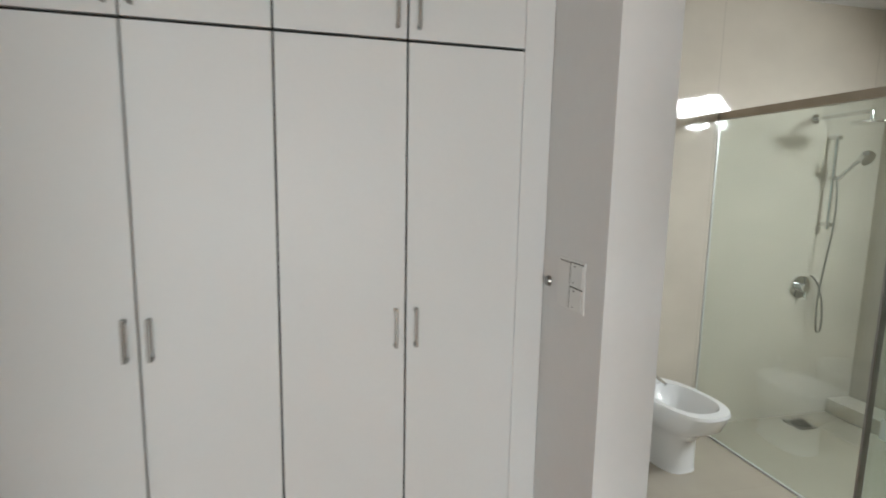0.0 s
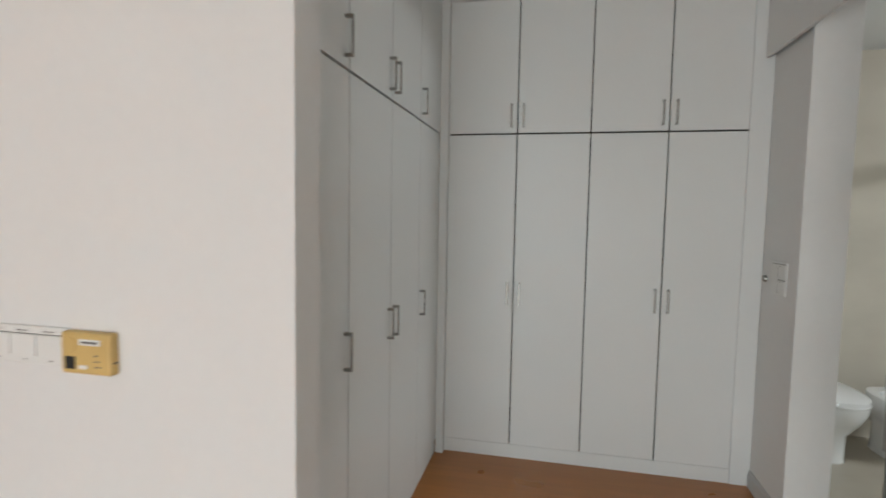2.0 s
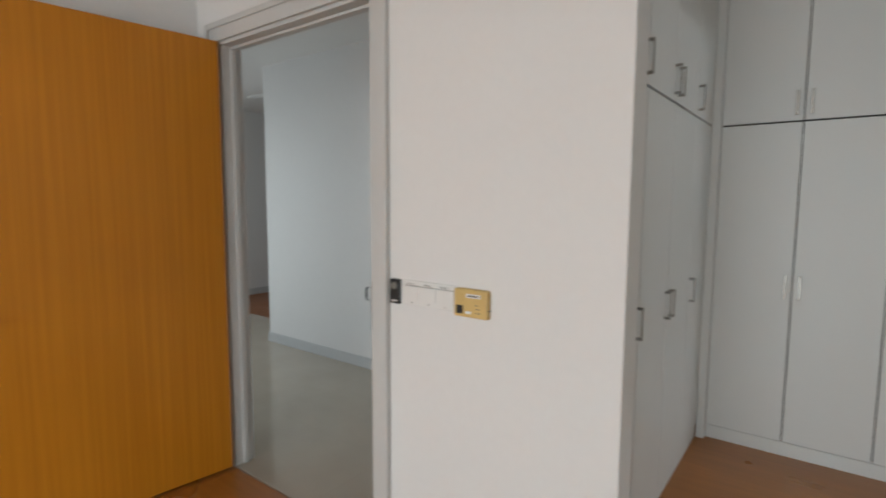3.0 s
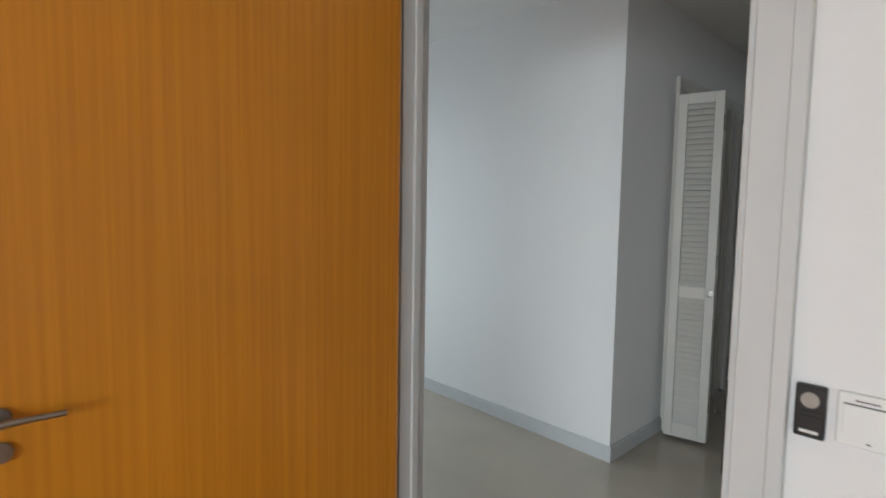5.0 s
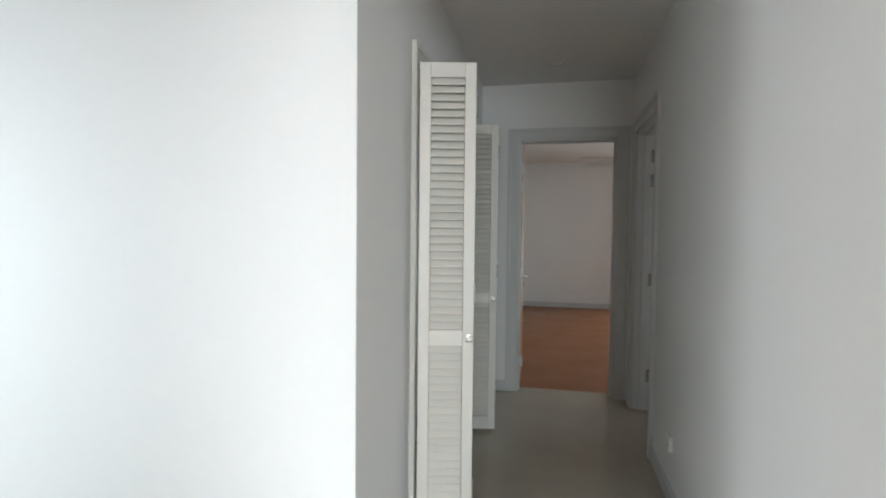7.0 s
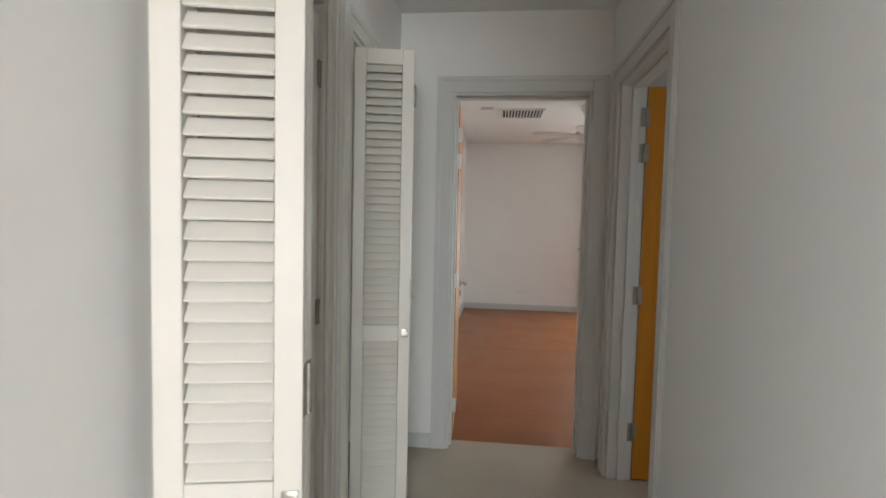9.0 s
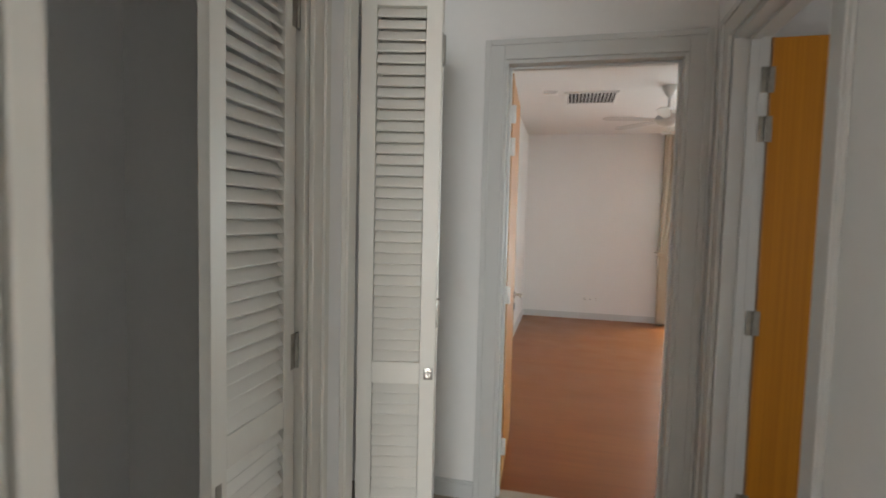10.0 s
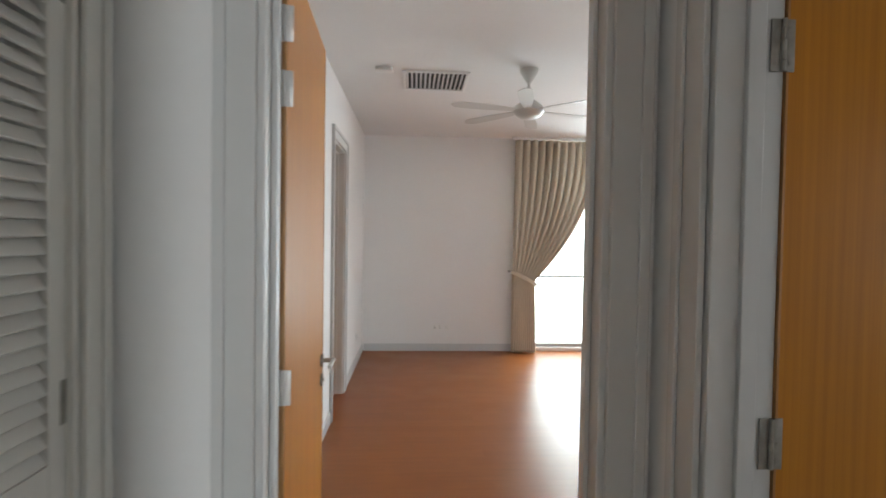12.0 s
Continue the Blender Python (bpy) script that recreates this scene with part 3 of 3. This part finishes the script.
def louvre_leaf(at, turn, label, knob=False, hinge_x=None, hinge_zs=(0.3, 1.15, 2.0), plate=False, LW=0.268):
    """One louvred leaf along +x from its edge at x = 0, looking to -y."""
    ob = thing("louvred_door", pose(*at, 0, 0, turn), label, "louvred door", "louvred closet doors")
    s = 0.053
    for x0 in (0, LW - s):
        part("stile", B((x0, 0, 0), (x0 + s, LT, LH), 0.002), LOUVRE, ob)
    for nm, lo, hi in (("top_rail", 2.252, LH), ("middle_rail", 0.97, 1.046), ("bottom_rail", 0, 0.10)):
        part(nm, B((s + 0.0005, 0.001, lo), (LW - s - 0.0005, LT - 0.001, hi), 0.001), LOUVRE, ob)
    for lo, hi, k in ((1.046, 2.252, 32), (0.10, 0.97, 23)):
        for i in range(k):
            o = new("slat", SLAT)
            o.parent = ob
            o.matrix_basis = pose(LW / 2, LT / 2, lo + (hi - lo) * (i + 0.5) / k, 0, 0, 0) @ pose(0, 0, 0, -35)
            o.scale = (0.98 * (LW - 2 * s) / 0.236, 1, 1)
    if knob:
        bm = B((LW - 0.038, -0.003, 0.988), (LW - 0.006, 0, 1.028), 0.001)
        rod(bm, (LW - 0.022, 0, 1.008), (LW - 0.022, -0.014, 1.008), 0.008, 0.010, sides=18)
        part("knob", bm, STEEL, ob, "small chrome knob on a square plate", True)
    if plate:
        part("catch_plate", B((0.012, -0.002, 0.90), (0.032, 0.0, 0.95), 0.0008), HINGE, ob, "small steel catch plate")
    if hinge_x is not None:
        for zz in hinge_zs:
            hinge(ob, (hinge_x, 0.0, zz))
    return ob


LL = "cream-painted louvred closet door folded open into the corridor"
LB = "cream-painted louvred closet door folded behind its pair"
LC = "cream-painted louvred closet door almost closed in its frame"


def wide_hinge(leaf, x, z):
    """A broad steel hinge joining the edges of a folded pair of leaves."""
    bm = bmesh.new()
    box(bm, (x - 0.0035, 0.002, z - 0.05), (x - 0.001, LT - 0.003, z + 0.05), 0.0006)
    box(bm, (x - 0.001, -0.034, z - 0.05), (x + 0.0015, -0.008, z + 0.05), 0.0006)
    for i in range(5):
        rod(bm, (x + 0.002, -0.003, z - 0.05 + 0.02 * i + 0.0008), (x + 0.002, -0.003, z - 0.05 + 0.02 * (i + 1)), 0.006, sides=10)
    for zz in (-0.033, 0.0, 0.033):
        rod(bm, (x - 0.001, 0.015, z + zz), (x + 0.0005, 0.015, z + zz), 0.004, sides=8)
    part("hinge", bm, HINGE, leaf, "broad steel hinge joining the folded pair", True)


def leaf_between(p, q, *more, **kw):
    return louvre_leaf((p[0], p[1], 0.03), math.degrees(math.atan2(q[1] - p[1], q[0] - p[0])), *more, **kw)


leaf_between((-3.012, 2.318), (-2.752, 2.376), LL, knob=True)
l1b = leaf_between((-3.027, 2.398), (-2.760, 2.416), LB)
leaf_between((-3.070, 3.770), (-2.804, 3.828), LL, knob=True, LW=0.272)
l2b = leaf_between((-3.083, 3.848), (-2.812, 3.868), LB, LW=0.272)
for lb, hx in ((l1b, 0.272), (l2b, 0.276)):
    for zz in (0.25, 1.215, 2.12):
        wide_hinge(lb, hx, zz)
louvre_leaf((-3.105, 3.065, 0.03), 90, LC, hinge_x=0.352, hinge_zs=(0.35, 1.17, 2.10), plate=True, LW=0.345)
louvre_leaf((-3.105, 4.430, 0.03), 90, LC, hinge_x=0.347, hinge_zs=(0.35, 1.17, 2.10), plate=True, LW=0.340)


# ---- sockets, lamp, vents ----
def socket(m, w=0.086, n=1, label="white plastic wall socket", deep=0.009):
    ob = thing("wall_socket", m, label, "socket", "wall sockets")
    part("faceplate", B((0, -deep, 0), (w, 0, 0.086), 0.003), PLASTIC, ob)
    g = deep - 0.009
    for i in range(n):
        x = w * (i + 0.5) / n
        for dx, dz, a, b_ in ((-0.011, 0.022, 0.004, 0.008), (0.011, 0.022, 0.004, 0.008), (0, 0.046, 0.004, 0.010)):
            part("slot", B((x + dx - a, -0.0096 - g, dz), (x + dx + a, -0.0086 - g, dz + b_)), INK, ob)
        part("switch", B((x - 0.006, -0.0115 - g, 0.062), (x + 0.006, -0.0088 - g, 0.076), 0.001), PLASTIC, ob)
    return ob


socket(pose(-1.70, 3.115, 0.305, 0, 0, -90), deep=0.022)
socket(pose(-7.8, 2.75, 0.30, 0, 0, 90), 0.146, 2, "white double socket low on the wall")
socket(pose(-2.07, 10.595, 0.29), 0.146, 2, "white double socket low on the wall")
socket(pose(-1.912, 10.595, 0.29), 0.086, 1)
socket(pose(-3.02, 9.8, 0.30, 0, 0, 90))

cl = thing("recessed_downlight", pose(-2.39, 4.32, H), "round white recessed downlight, switched off", "ceiling light")
bm = bmesh.new()
loft(bm, [(0, 0, 0, 0.075, 0.075, 2), (-0.008, 0, 0, 0.074, 0.074, 2), (-0.010, 0, 0, 0.066, 0.066, 2), (-0.002, 0, 0, 0.052, 0.052, 2)], cap=False)
part("rim", bm, TRIM, cl, smooth=True)
bm = bmesh.new()
rod(bm, (0, 0, -0.003), (0, 0, -0.0005), 0.052, sides=28)
part("lens", bm, PLASTIC, cl, "frosted lens")


def grille(m, w, d, n, label, half=0.009):
    ob = thing("ceiling_vent", m, label, "air vent")
    # Dark sheet put in for the shade behind the slats.
    part("backing", B((-w / 2 + 0.03, -d / 2 + 0.03, -0.004), (w / 2 - 0.03, d / 2 - 0.03, -0.001)), DARK, ob)
    for a, b_ in (((-w / 2, -d / 2), (w / 2, -d / 2 + 0.03)), ((-w / 2, d / 2 - 0.03), (w / 2, d / 2)),
                  ((-w / 2, -d / 2 + 0.0305), (-w / 2 + 0.03, d / 2 - 0.0305)), ((w / 2 - 0.03, -d / 2 + 0.0305), (w / 2, d / 2 - 0.0305))):
        part("frame", B((*a, -0.016), (*b_, -0.0005), 0.003), PLASTIC, ob)
    fin = mesh_of("slat", B((-half, -d / 2 + 0.032, -0.016), (half, d / 2 - 0.032, -0.012), 0.0008), PLASTIC)
    for i in range(n):
        o = new("slat", fin)
        o.parent = ob
        o.matrix_basis = pose(-w / 2 + 0.03 + (w - 0.06) * (i + 0.5) / n, 0, 0.0, 0, 0, 0) @ pose(0, 0, 0, 0, 40, 0)
    return ob


grille(pose(-2.165, 8.08, H), 0.56, 0.54, 13, "white ceiling air-conditioning grille with slanted slats")
grille(pose(-6.52, 2.57, H, 0, 0, 90), 0.12, 0.50, 2, "slim slot vent in the hall ceiling", 0.004)
grille(pose(-1.65, 6.27, H, 0, 0, 90), 0.14, 0.60, 2, "slim slot vent in the bedroom ceiling", 0.004)
solid("ceiling_sensor", [((-2.66, 7.74, 2.912), (-2.52, 7.84, 2.939))], PLASTIC, "small white ceiling sensor box", "sensor", 0.004, kind="")

# ---- ceiling fan ----
fan = thing("ceiling_fan", pose(-1.42, 7.70, H), "white ceiling fan with slim blades at rest", "ceiling fan")
bm = bmesh.new()
loft(bm, [(0, 0, 0, 0.075, 0.075, 2), (-0.03, 0, 0, 0.07, 0.07, 2), (-0.07, 0, 0, 0.045, 0.045, 2), (-0.11, 0, 0, 0.022, 0.022, 2)], 28)
part("canopy", bm, FANWHITE, fan, smooth=True)
bm = bmesh.new()
rod(bm, (0, 0, -0.09), (0, 0, -0.26), 0.013)
part("rod", bm, FANWHITE, fan, smooth=True)
bm = bmesh.new()
loft(bm, [(-0.235, 0, 0, 0.03, 0.03, 2), (-0.265, 0, 0, 0.07, 0.07, 2), (-0.30, 0, 0, 0.115, 0.115, 2), (-0.34, 0, 0, 0.125, 0.125, 2), (-0.375, 0, 0, 0.10, 0.10, 2),
          (-0.40, 0, 0, 0.05, 0.05, 2)], 32)
part("motor", bm, FANWHITE, fan, smooth=True)
bm = bmesh.new()
rows = []
for i in range(15):
    f = i / 14
    x = 0.10 + 0.56 * f
    hw = (0.028 + 0.028 * min(1, f * 2.2)) * (math.sqrt(max(0.03, 1 - ((f - 0.86) / 0.14) ** 2)) if f > 0.86 else 1)
    rows.append([bm.verts.new((x, s * hw, dz - 0.008 * f + s * hw * 0.12)) for s, dz in ((-1, 0), (1, 0), (1, 0.006), (-1, 0.006))])
for p, q in zip(rows, rows[1:]):
    for i in range(4):
        bm.faces.new((p[i], p[(i + 1) % 4], q[(i + 1) % 4], q[i]))
bm.faces.new(rows[0][::-1])
bm.faces.new(rows[-1])
blade = mesh_of("blade", bm, FANWHITE, True)
for i in range(6):
    o = new("blade", blade)
    o.parent, o.matrix_basis = fan, pose(0, 0, -0.335, 0, 0, 15 + 60 * i)

# ---- far bedroom window and curtain ----
wd = thing("window_1", pose(-0.72, 10.64, 0), "tall sliding window with grey aluminium frame and bright daylight", "window", kind="structure")
for a, b_ in (((0, 0, 0.05), (0.05, 0.07, 2.80)), ((2.77, 0, 0.05), (2.82, 0.07, 2.80)), ((0.05, 0, 2.75), (2.77, 0.07, 2.80)), ((0.05, 0, 0.05), (2.77, 0.07, 0.10)),
              ((1.40, 0.001, 0.10), (1.46, 0.069, 2.75))):
    part("window_frame", B(a, b_, 0.003), ALU, wd)
for x0, x1 in ((0.05, 1.40), (1.46, 2.77)):
    part("crossbar", B((x0, 0.02, 1.025), (x1, 0.05, 1.055), 0.002), ALU, wd)
    for z0, z1 in ((0.10, 1.025), (1.055, 2.75)):
        part("pane", B((x0, 0.032, z0), (x1, 0.038, z1)), GLASS, wd).visible_shadow = False


def curtain(x0, width, tied, folds, label, flip=1):
    ob = thing("curtain", pose(x0, 10.47, 0), label, "curtain", "curtains")
    bm = bmesh.new()
    nu, nv, top = folds * 10, 60, 2.90
    grid = []
    for j in range(nv + 1):
        z = 0.015 + (top - 0.015) * j / nv
        if z > 1.0:
            f = (z - 1.0) / (top - 1.0)
            w = tied + (width - tied) * (1 - (1 - f) ** 2.3)
        else:
            f = (1.0 - z) / 1.0
            w = tied + 0.03 * f
        row = []
        for i in range(nu + 1):
            u = i / nu
            amp = 0.055
            ph = 2 * math.pi * folds * u + 0.5 * math.sin(3 * u + z)
            row.append(bm.verts.new((flip * (u * w + 0.012 * math.cos(ph)), amp * math.sin(ph) * (0.75 + 0.25 * math.sin(7 * u + 2 * z)), z)))
        grid.append(row)
    for p, q in zip(grid, grid[1:]):
        for i in range(nu):
            bm.faces.new((p[i], p[i + 1], q[i + 1], q[i]))
    c = part("cloth", bm, CURTAIN, ob, smooth=True)
    mod = c.modifiers.new("thickness", "SOLIDIFY")
    mod.thickness = 0.003
    bm = bmesh.new()
    for s in range(12):
        t0, t1 = s / 12, (s + 1) / 12
        xa, xb = flip * (-0.03 + (tied + 0.06) * t0), flip * (-0.03 + (tied + 0.06) * t1)
        za, zb = 1.08 - 0.17 * t0 ** 1.3, 1.08 - 0.17 * t1 ** 1.3
        y = -0.085
        vs = [bm.verts.new(v) for v in ((xa, y, za), (xb, y, zb), (xb, y, zb + 0.055), (xa, y, za + 0.055), (xa, y + 0.008, za), (xb, y + 0.008, zb),
                                        (xb, y + 0.008, zb + 0.055), (xa, y + 0.008, za + 0.055))]
        for f_ in ((0, 1, 2, 3), (7, 6, 5, 4), (3, 2, 6, 7), (0, 4, 5, 1)):
            bm.faces.new([vs[i] for i in f_])
    part("tieback", bm, CURTAIN, ob, "matching cloth tieback")
    bm = bmesh.new()
    rod(bm, (flip * -0.035, 0.11, 1.115), (flip * -0.035, -0.07, 1.115), 0.012)
    part("tieback_hook", bm, STEEL, ob, smooth=True)
    return ob


curtain(-0.985, 1.12, 0.30, 11, "beige cloth curtain tied back beside the window")
solid("curtain_rail", [((-1.02, 10.43, 2.905), (2.2, 10.51, 2.939))], PLASTIC, "white curtain track under the ceiling", "curtain rail", 0.002, kind="")

# ---- bathroom ----
def bidet(m):
    ob = thing("bidet", m, "white ceramic bidet with a chrome tap", "bidet")
    bm = bmesh.new()
    loft(bm, [(0, 0, 0.03, 0.112, 0.185, 3), (0.02, 0, 0.03, 0.108, 0.18, 3), (0.18, 0, 0.025, 0.104, 0.178, 3), (0.245, 0, 0.0, 0.135, 0.21, 2.8), (0.295, 0, -0.035, 0.172, 0.258, 2.6),
              (0.385, 0, -0.05, 0.184, 0.282, 2.6), (0.40, 0, -0.05, 0.178, 0.276, 2.6), (0.402, 0, -0.07, 0.145, 0.205, 2.4), (0.385, 0, -0.07, 0.135, 0.195, 2.4),
              (0.30, 0, -0.07, 0.10, 0.15, 2.2), (0.27, 0, -0.07, 0.05, 0.08, 2)], 44)
    part("basin", bm, CERAMIC, ob, smooth=True)
    bm = bmesh.new()
    rod(bm, (0, 0.165, 0.40), (0, 0.165, 0.50), 0.016)
    rod(bm, (0, 0.165, 0.455), (0, 0.05, 0.43), 0.010, 0.009)
    rod(bm, (0, 0.165, 0.50), (0.012, 0.15, 0.54), 0.006)
    part("tap", bm, CHROME, ob, "chrome mixer tap", True)
    bm = bmesh.new()
    rod(bm, (0, 0.132, 0.345), (0, 0.120, 0.345), 0.012)
    part("overflow", bm, DARK, ob, smooth=True)
    bm = bmesh.new()
    rod(bm, (-0.05, 0.19, 0.24), (-0.05, 0.36, 0.24), 0.016)
    rod(bm, (-0.05, 0.20, 0.24), (-0.05, 0.20, 0.17), 0.022)
    part("drain_trap", bm, CHROME, ob, "chrome drain trap", True)
    return ob


bidet(pose(1.99, 2.74, 0, 0, 0, 6))


def toilet(m):
    ob = thing("toilet", m, "white ceramic toilet with a closed lid", "toilet")
    bm = bmesh.new()
    loft(bm, [(0, 0, 0.02, 0.11, 0.21, 3), (0.02, 0, 0.02, 0.105, 0.205, 3), (0.18, 0, 0.0, 0.10, 0.20, 3), (0.27, 0, -0.03, 0.15, 0.245, 2.8), (0.35, 0, -0.05, 0.18, 0.28, 2.5),
              (0.395, 0, -0.05, 0.185, 0.285, 2.5)], 44)
    part("bowl", bm, CERAMIC, ob, smooth=True)
    bm = bmesh.new()
    loft(bm, [(0.397, 0, -0.05, 0.188, 0.288, 2.4), (0.412, 0, -0.05, 0.192, 0.292, 2.4), (0.416, 0, -0.05, 0.188, 0.288, 2.4)], 44)
    part("seat", bm, CERAMIC, ob, smooth=True)
    bm = bmesh.new()
    loft(bm, [(0.418, 0, -0.05, 0.190, 0.290, 2.4), (0.440, 0, -0.05, 0.188, 0.286, 2.4), (0.448, 0, -0.05, 0.165, 0.26, 2.4)], 44)
    part("lid", bm, CERAMIC, ob, smooth=True)
    return ob


toilet(pose(1.50, 2.74, 0, 0, 0, 4))

ss = thing("shower_screen", pose(2.425, 0, 0), "frameless green-tinted glass shower screen with a bronze top rail", "shower screen")
part("pane", B((0, 1.75, 0.01), (0.010, 3.055, 1.96), 0.001), GREENGLASS, ss).visible_shadow = False
part("pane", B((0, 0.85, 0.01), (0.010, 1.745, 1.96), 0.001), GREENGLASS, ss).visible_shadow = False
part("top_rail", B((-0.015, 0.85, 1.9605), (0.025, 3.056, 2.005), 0.002), BRONZE, ss, "beige bronze top rail")
part("wall_channel", B((-0.002, 3.0555, 0.01), (0.012, 3.0595, 1.96)), BRIGHTSTEEL, ss)
part("floor_channel", B((-0.003, 0.85, 0.0), (0.013, 3.055, 0.0095)), BRIGHTSTEEL, ss)
bm = bmesh.new()
rod(bm, (-0.03, 1.82, 0.98), (-0.03, 1.82, 1.12), 0.009)
rod(bm, (-0.03, 1.82, 1.0), (0.0, 1.82, 1.0), 0.006)
rod(bm, (-0.03, 1.82, 1.10), (0.0, 1.82, 1.10), 0.006)
part("door_pull", bm, CHROME, ss, "chrome pull", True)

rs = thing("rain_shower", pose(3.14, 3.06, 2.0), "chrome rain shower head on a long wall arm", "shower head")
bm = bmesh.new()
rod(bm, (0, 0, 0), (0, -0.012, 0), 0.030, sides=24)
part("wall_flange", bm, CHROME, rs, smooth=True)
bm = bmesh.new()
rod(bm, (0, -0.01, 0), (0, -0.36, 0.01), 0.011)
rod(bm, (0, -0.352, 0.012), (0, -0.352, -0.055), 0.012)
part("arm", bm, CHROME, rs, smooth=True)
bm = bmesh.new()
rod(bm, (0, -0.352, -0.05), (0, -0.352, -0.062), 0.10, sides=36)
part("head", bm, CHROME, rs, smooth=True)

hs_ = thing("hand_shower_set", pose(3.28, 3.06, 0), "chrome hand shower on a slide bar with a hose", "hand shower")
bm = bmesh.new()
rod(bm, (0, -0.05, 1.30), (0, -0.05, 1.90), 0.011)
part("slide_bar", bm, CHROME, hs_, smooth=True)
for zz in (1.33, 1.63, 1.885):
    part("bracket", B((-0.02, -0.07, zz - 0.013), (0.02, 0 if zz != 1.63 else -0.03, zz + 0.013), 0.003), CHROME, hs_)
bm = bmesh.new()
rod(bm, (0.0, -0.08, 1.62), (0.02, -0.22, 1.77), 0.011)
rod(bm, (0.02, -0.22, 1.76), (0.02, -0.245, 1.745), 0.045, 0.045, 24)
part("handset", bm, CHROME, hs_, "chrome handset", True)
cu = bpy.data.curves.new("hose", "CURVE")
cu.dimensions, cu.bevel_depth, cu.bevel_resolution = "3D", 0.006, 3
sl = cu.splines.new("NURBS")
pts = ((0, -0.08, 1.62), (0.01, -0.10, 1.45), (0.0, -0.08, 1.15), (-0.03, -0.06, 0.80), (0.0, -0.06, 0.58), (0.05, -0.06, 0.62), (0.04, -0.05, 0.85), (-0.02, -0.03, 0.98), (-0.02, 0, 0.98))
sl.points.add(len(pts) - 1)
for p_, c_ in zip(sl.points, pts):
    p_.co = (*c_, 1)
sl.use_endpoint_u, sl.order_u = True, 4
cu.materials.append(STEEL)
ho = new("hose", cu)
ho.parent = hs_
vv = thing("shower_valve", pose(3.17, 3.06, 0.91), "round chrome shower mixer valve", "shower valve")
bm = bmesh.new()
rod(bm, (0, 0, 0), (0, -0.012, 0), 0.075, sides=36)
part("plate", bm, CHROME, vv, smooth=True)
bm = bmesh.new()
rod(bm, (0, -0.012, 0), (0, -0.055, 0), 0.030, 0.026, 24)
rod(bm, (0, -0.045, 0), (0, -0.05, -0.075), 0.007)
part("lever", bm, CHROME, vv, smooth=True)
dr = thing("floor_drain", pose(3.16, 2.93, 0.0), "square steel floor drain in the shower", "drain")
part("plate", B((-0.07, -0.07, 0.0005), (0.07, 0.07, 0.005), 0.001), STEEL, dr)
for i in range(5):
    part("slot", B((-0.05, -0.045 + i * 0.02, 0.0048), (0.05, -0.037 + i * 0.02, 0.0056)), DARK, dr)
solid("shower_ledge", [((3.52, 1.9, 0.0), (3.718, 3.058, 0.10))], MARBLE, "low beige stone ledge along the shower wall", "ledge", 0.003)

# ---- windows out of the walked line ----
# The last window is made up, to carry the corridor wall's extra light.
for nm, o_, w_, z0, z1, rz in (("window_2", (-2.6, -7.06, 0), 3.35, 0.05, 2.4, 0), ("window_3", (-7.4, -0.52, 0), 3.6, 0.3, 2.6, 0), ("window_4", (3.82, 1.1, 0), 0.58, 2.0, 2.5, 90), ("window_5", (0.45, 3.5, 0), 0.9, 1.05, 2.15, 90), ("added_window", (-7.87, -0.3, 0), 1.5, 0.05, 2.45, 90)):
    wn_ = thing(nm, pose(*o_, 0, 0, rz), "aluminium-framed window added out of view to let in daylight", "window", kind="structure")
    for a, b_ in (((0, -0.03, z0), (0.05, 0.03, z1)), ((w_ - 0.05, -0.03, z0), (w_, 0.03, z1)), ((0.05, -0.03, z1 - 0.05), (w_ - 0.05, 0.03, z1)),
                  ((0.05, -0.03, z0), (w_ - 0.05, 0.03, z0 + 0.05)), ((w_ / 2 - 0.03, -0.029, z0 + 0.05), (w_ / 2 + 0.03, 0.029, z1 - 0.05))):
        part("window_frame", B(a, b_, 0.003), ALU, wn_)
    part("pane", B((0.05, -0.003, z0 + 0.05), (w_ / 2 - 0.03, 0.003, z1 - 0.05)), GLASS, wn_).visible_shadow = False
    part("pane", B((w_ / 2 + 0.03, -0.003, z0 + 0.05), (w_ - 0.05, 0.003, z1 - 0.05)), GLASS, wn_).visible_shadow = False
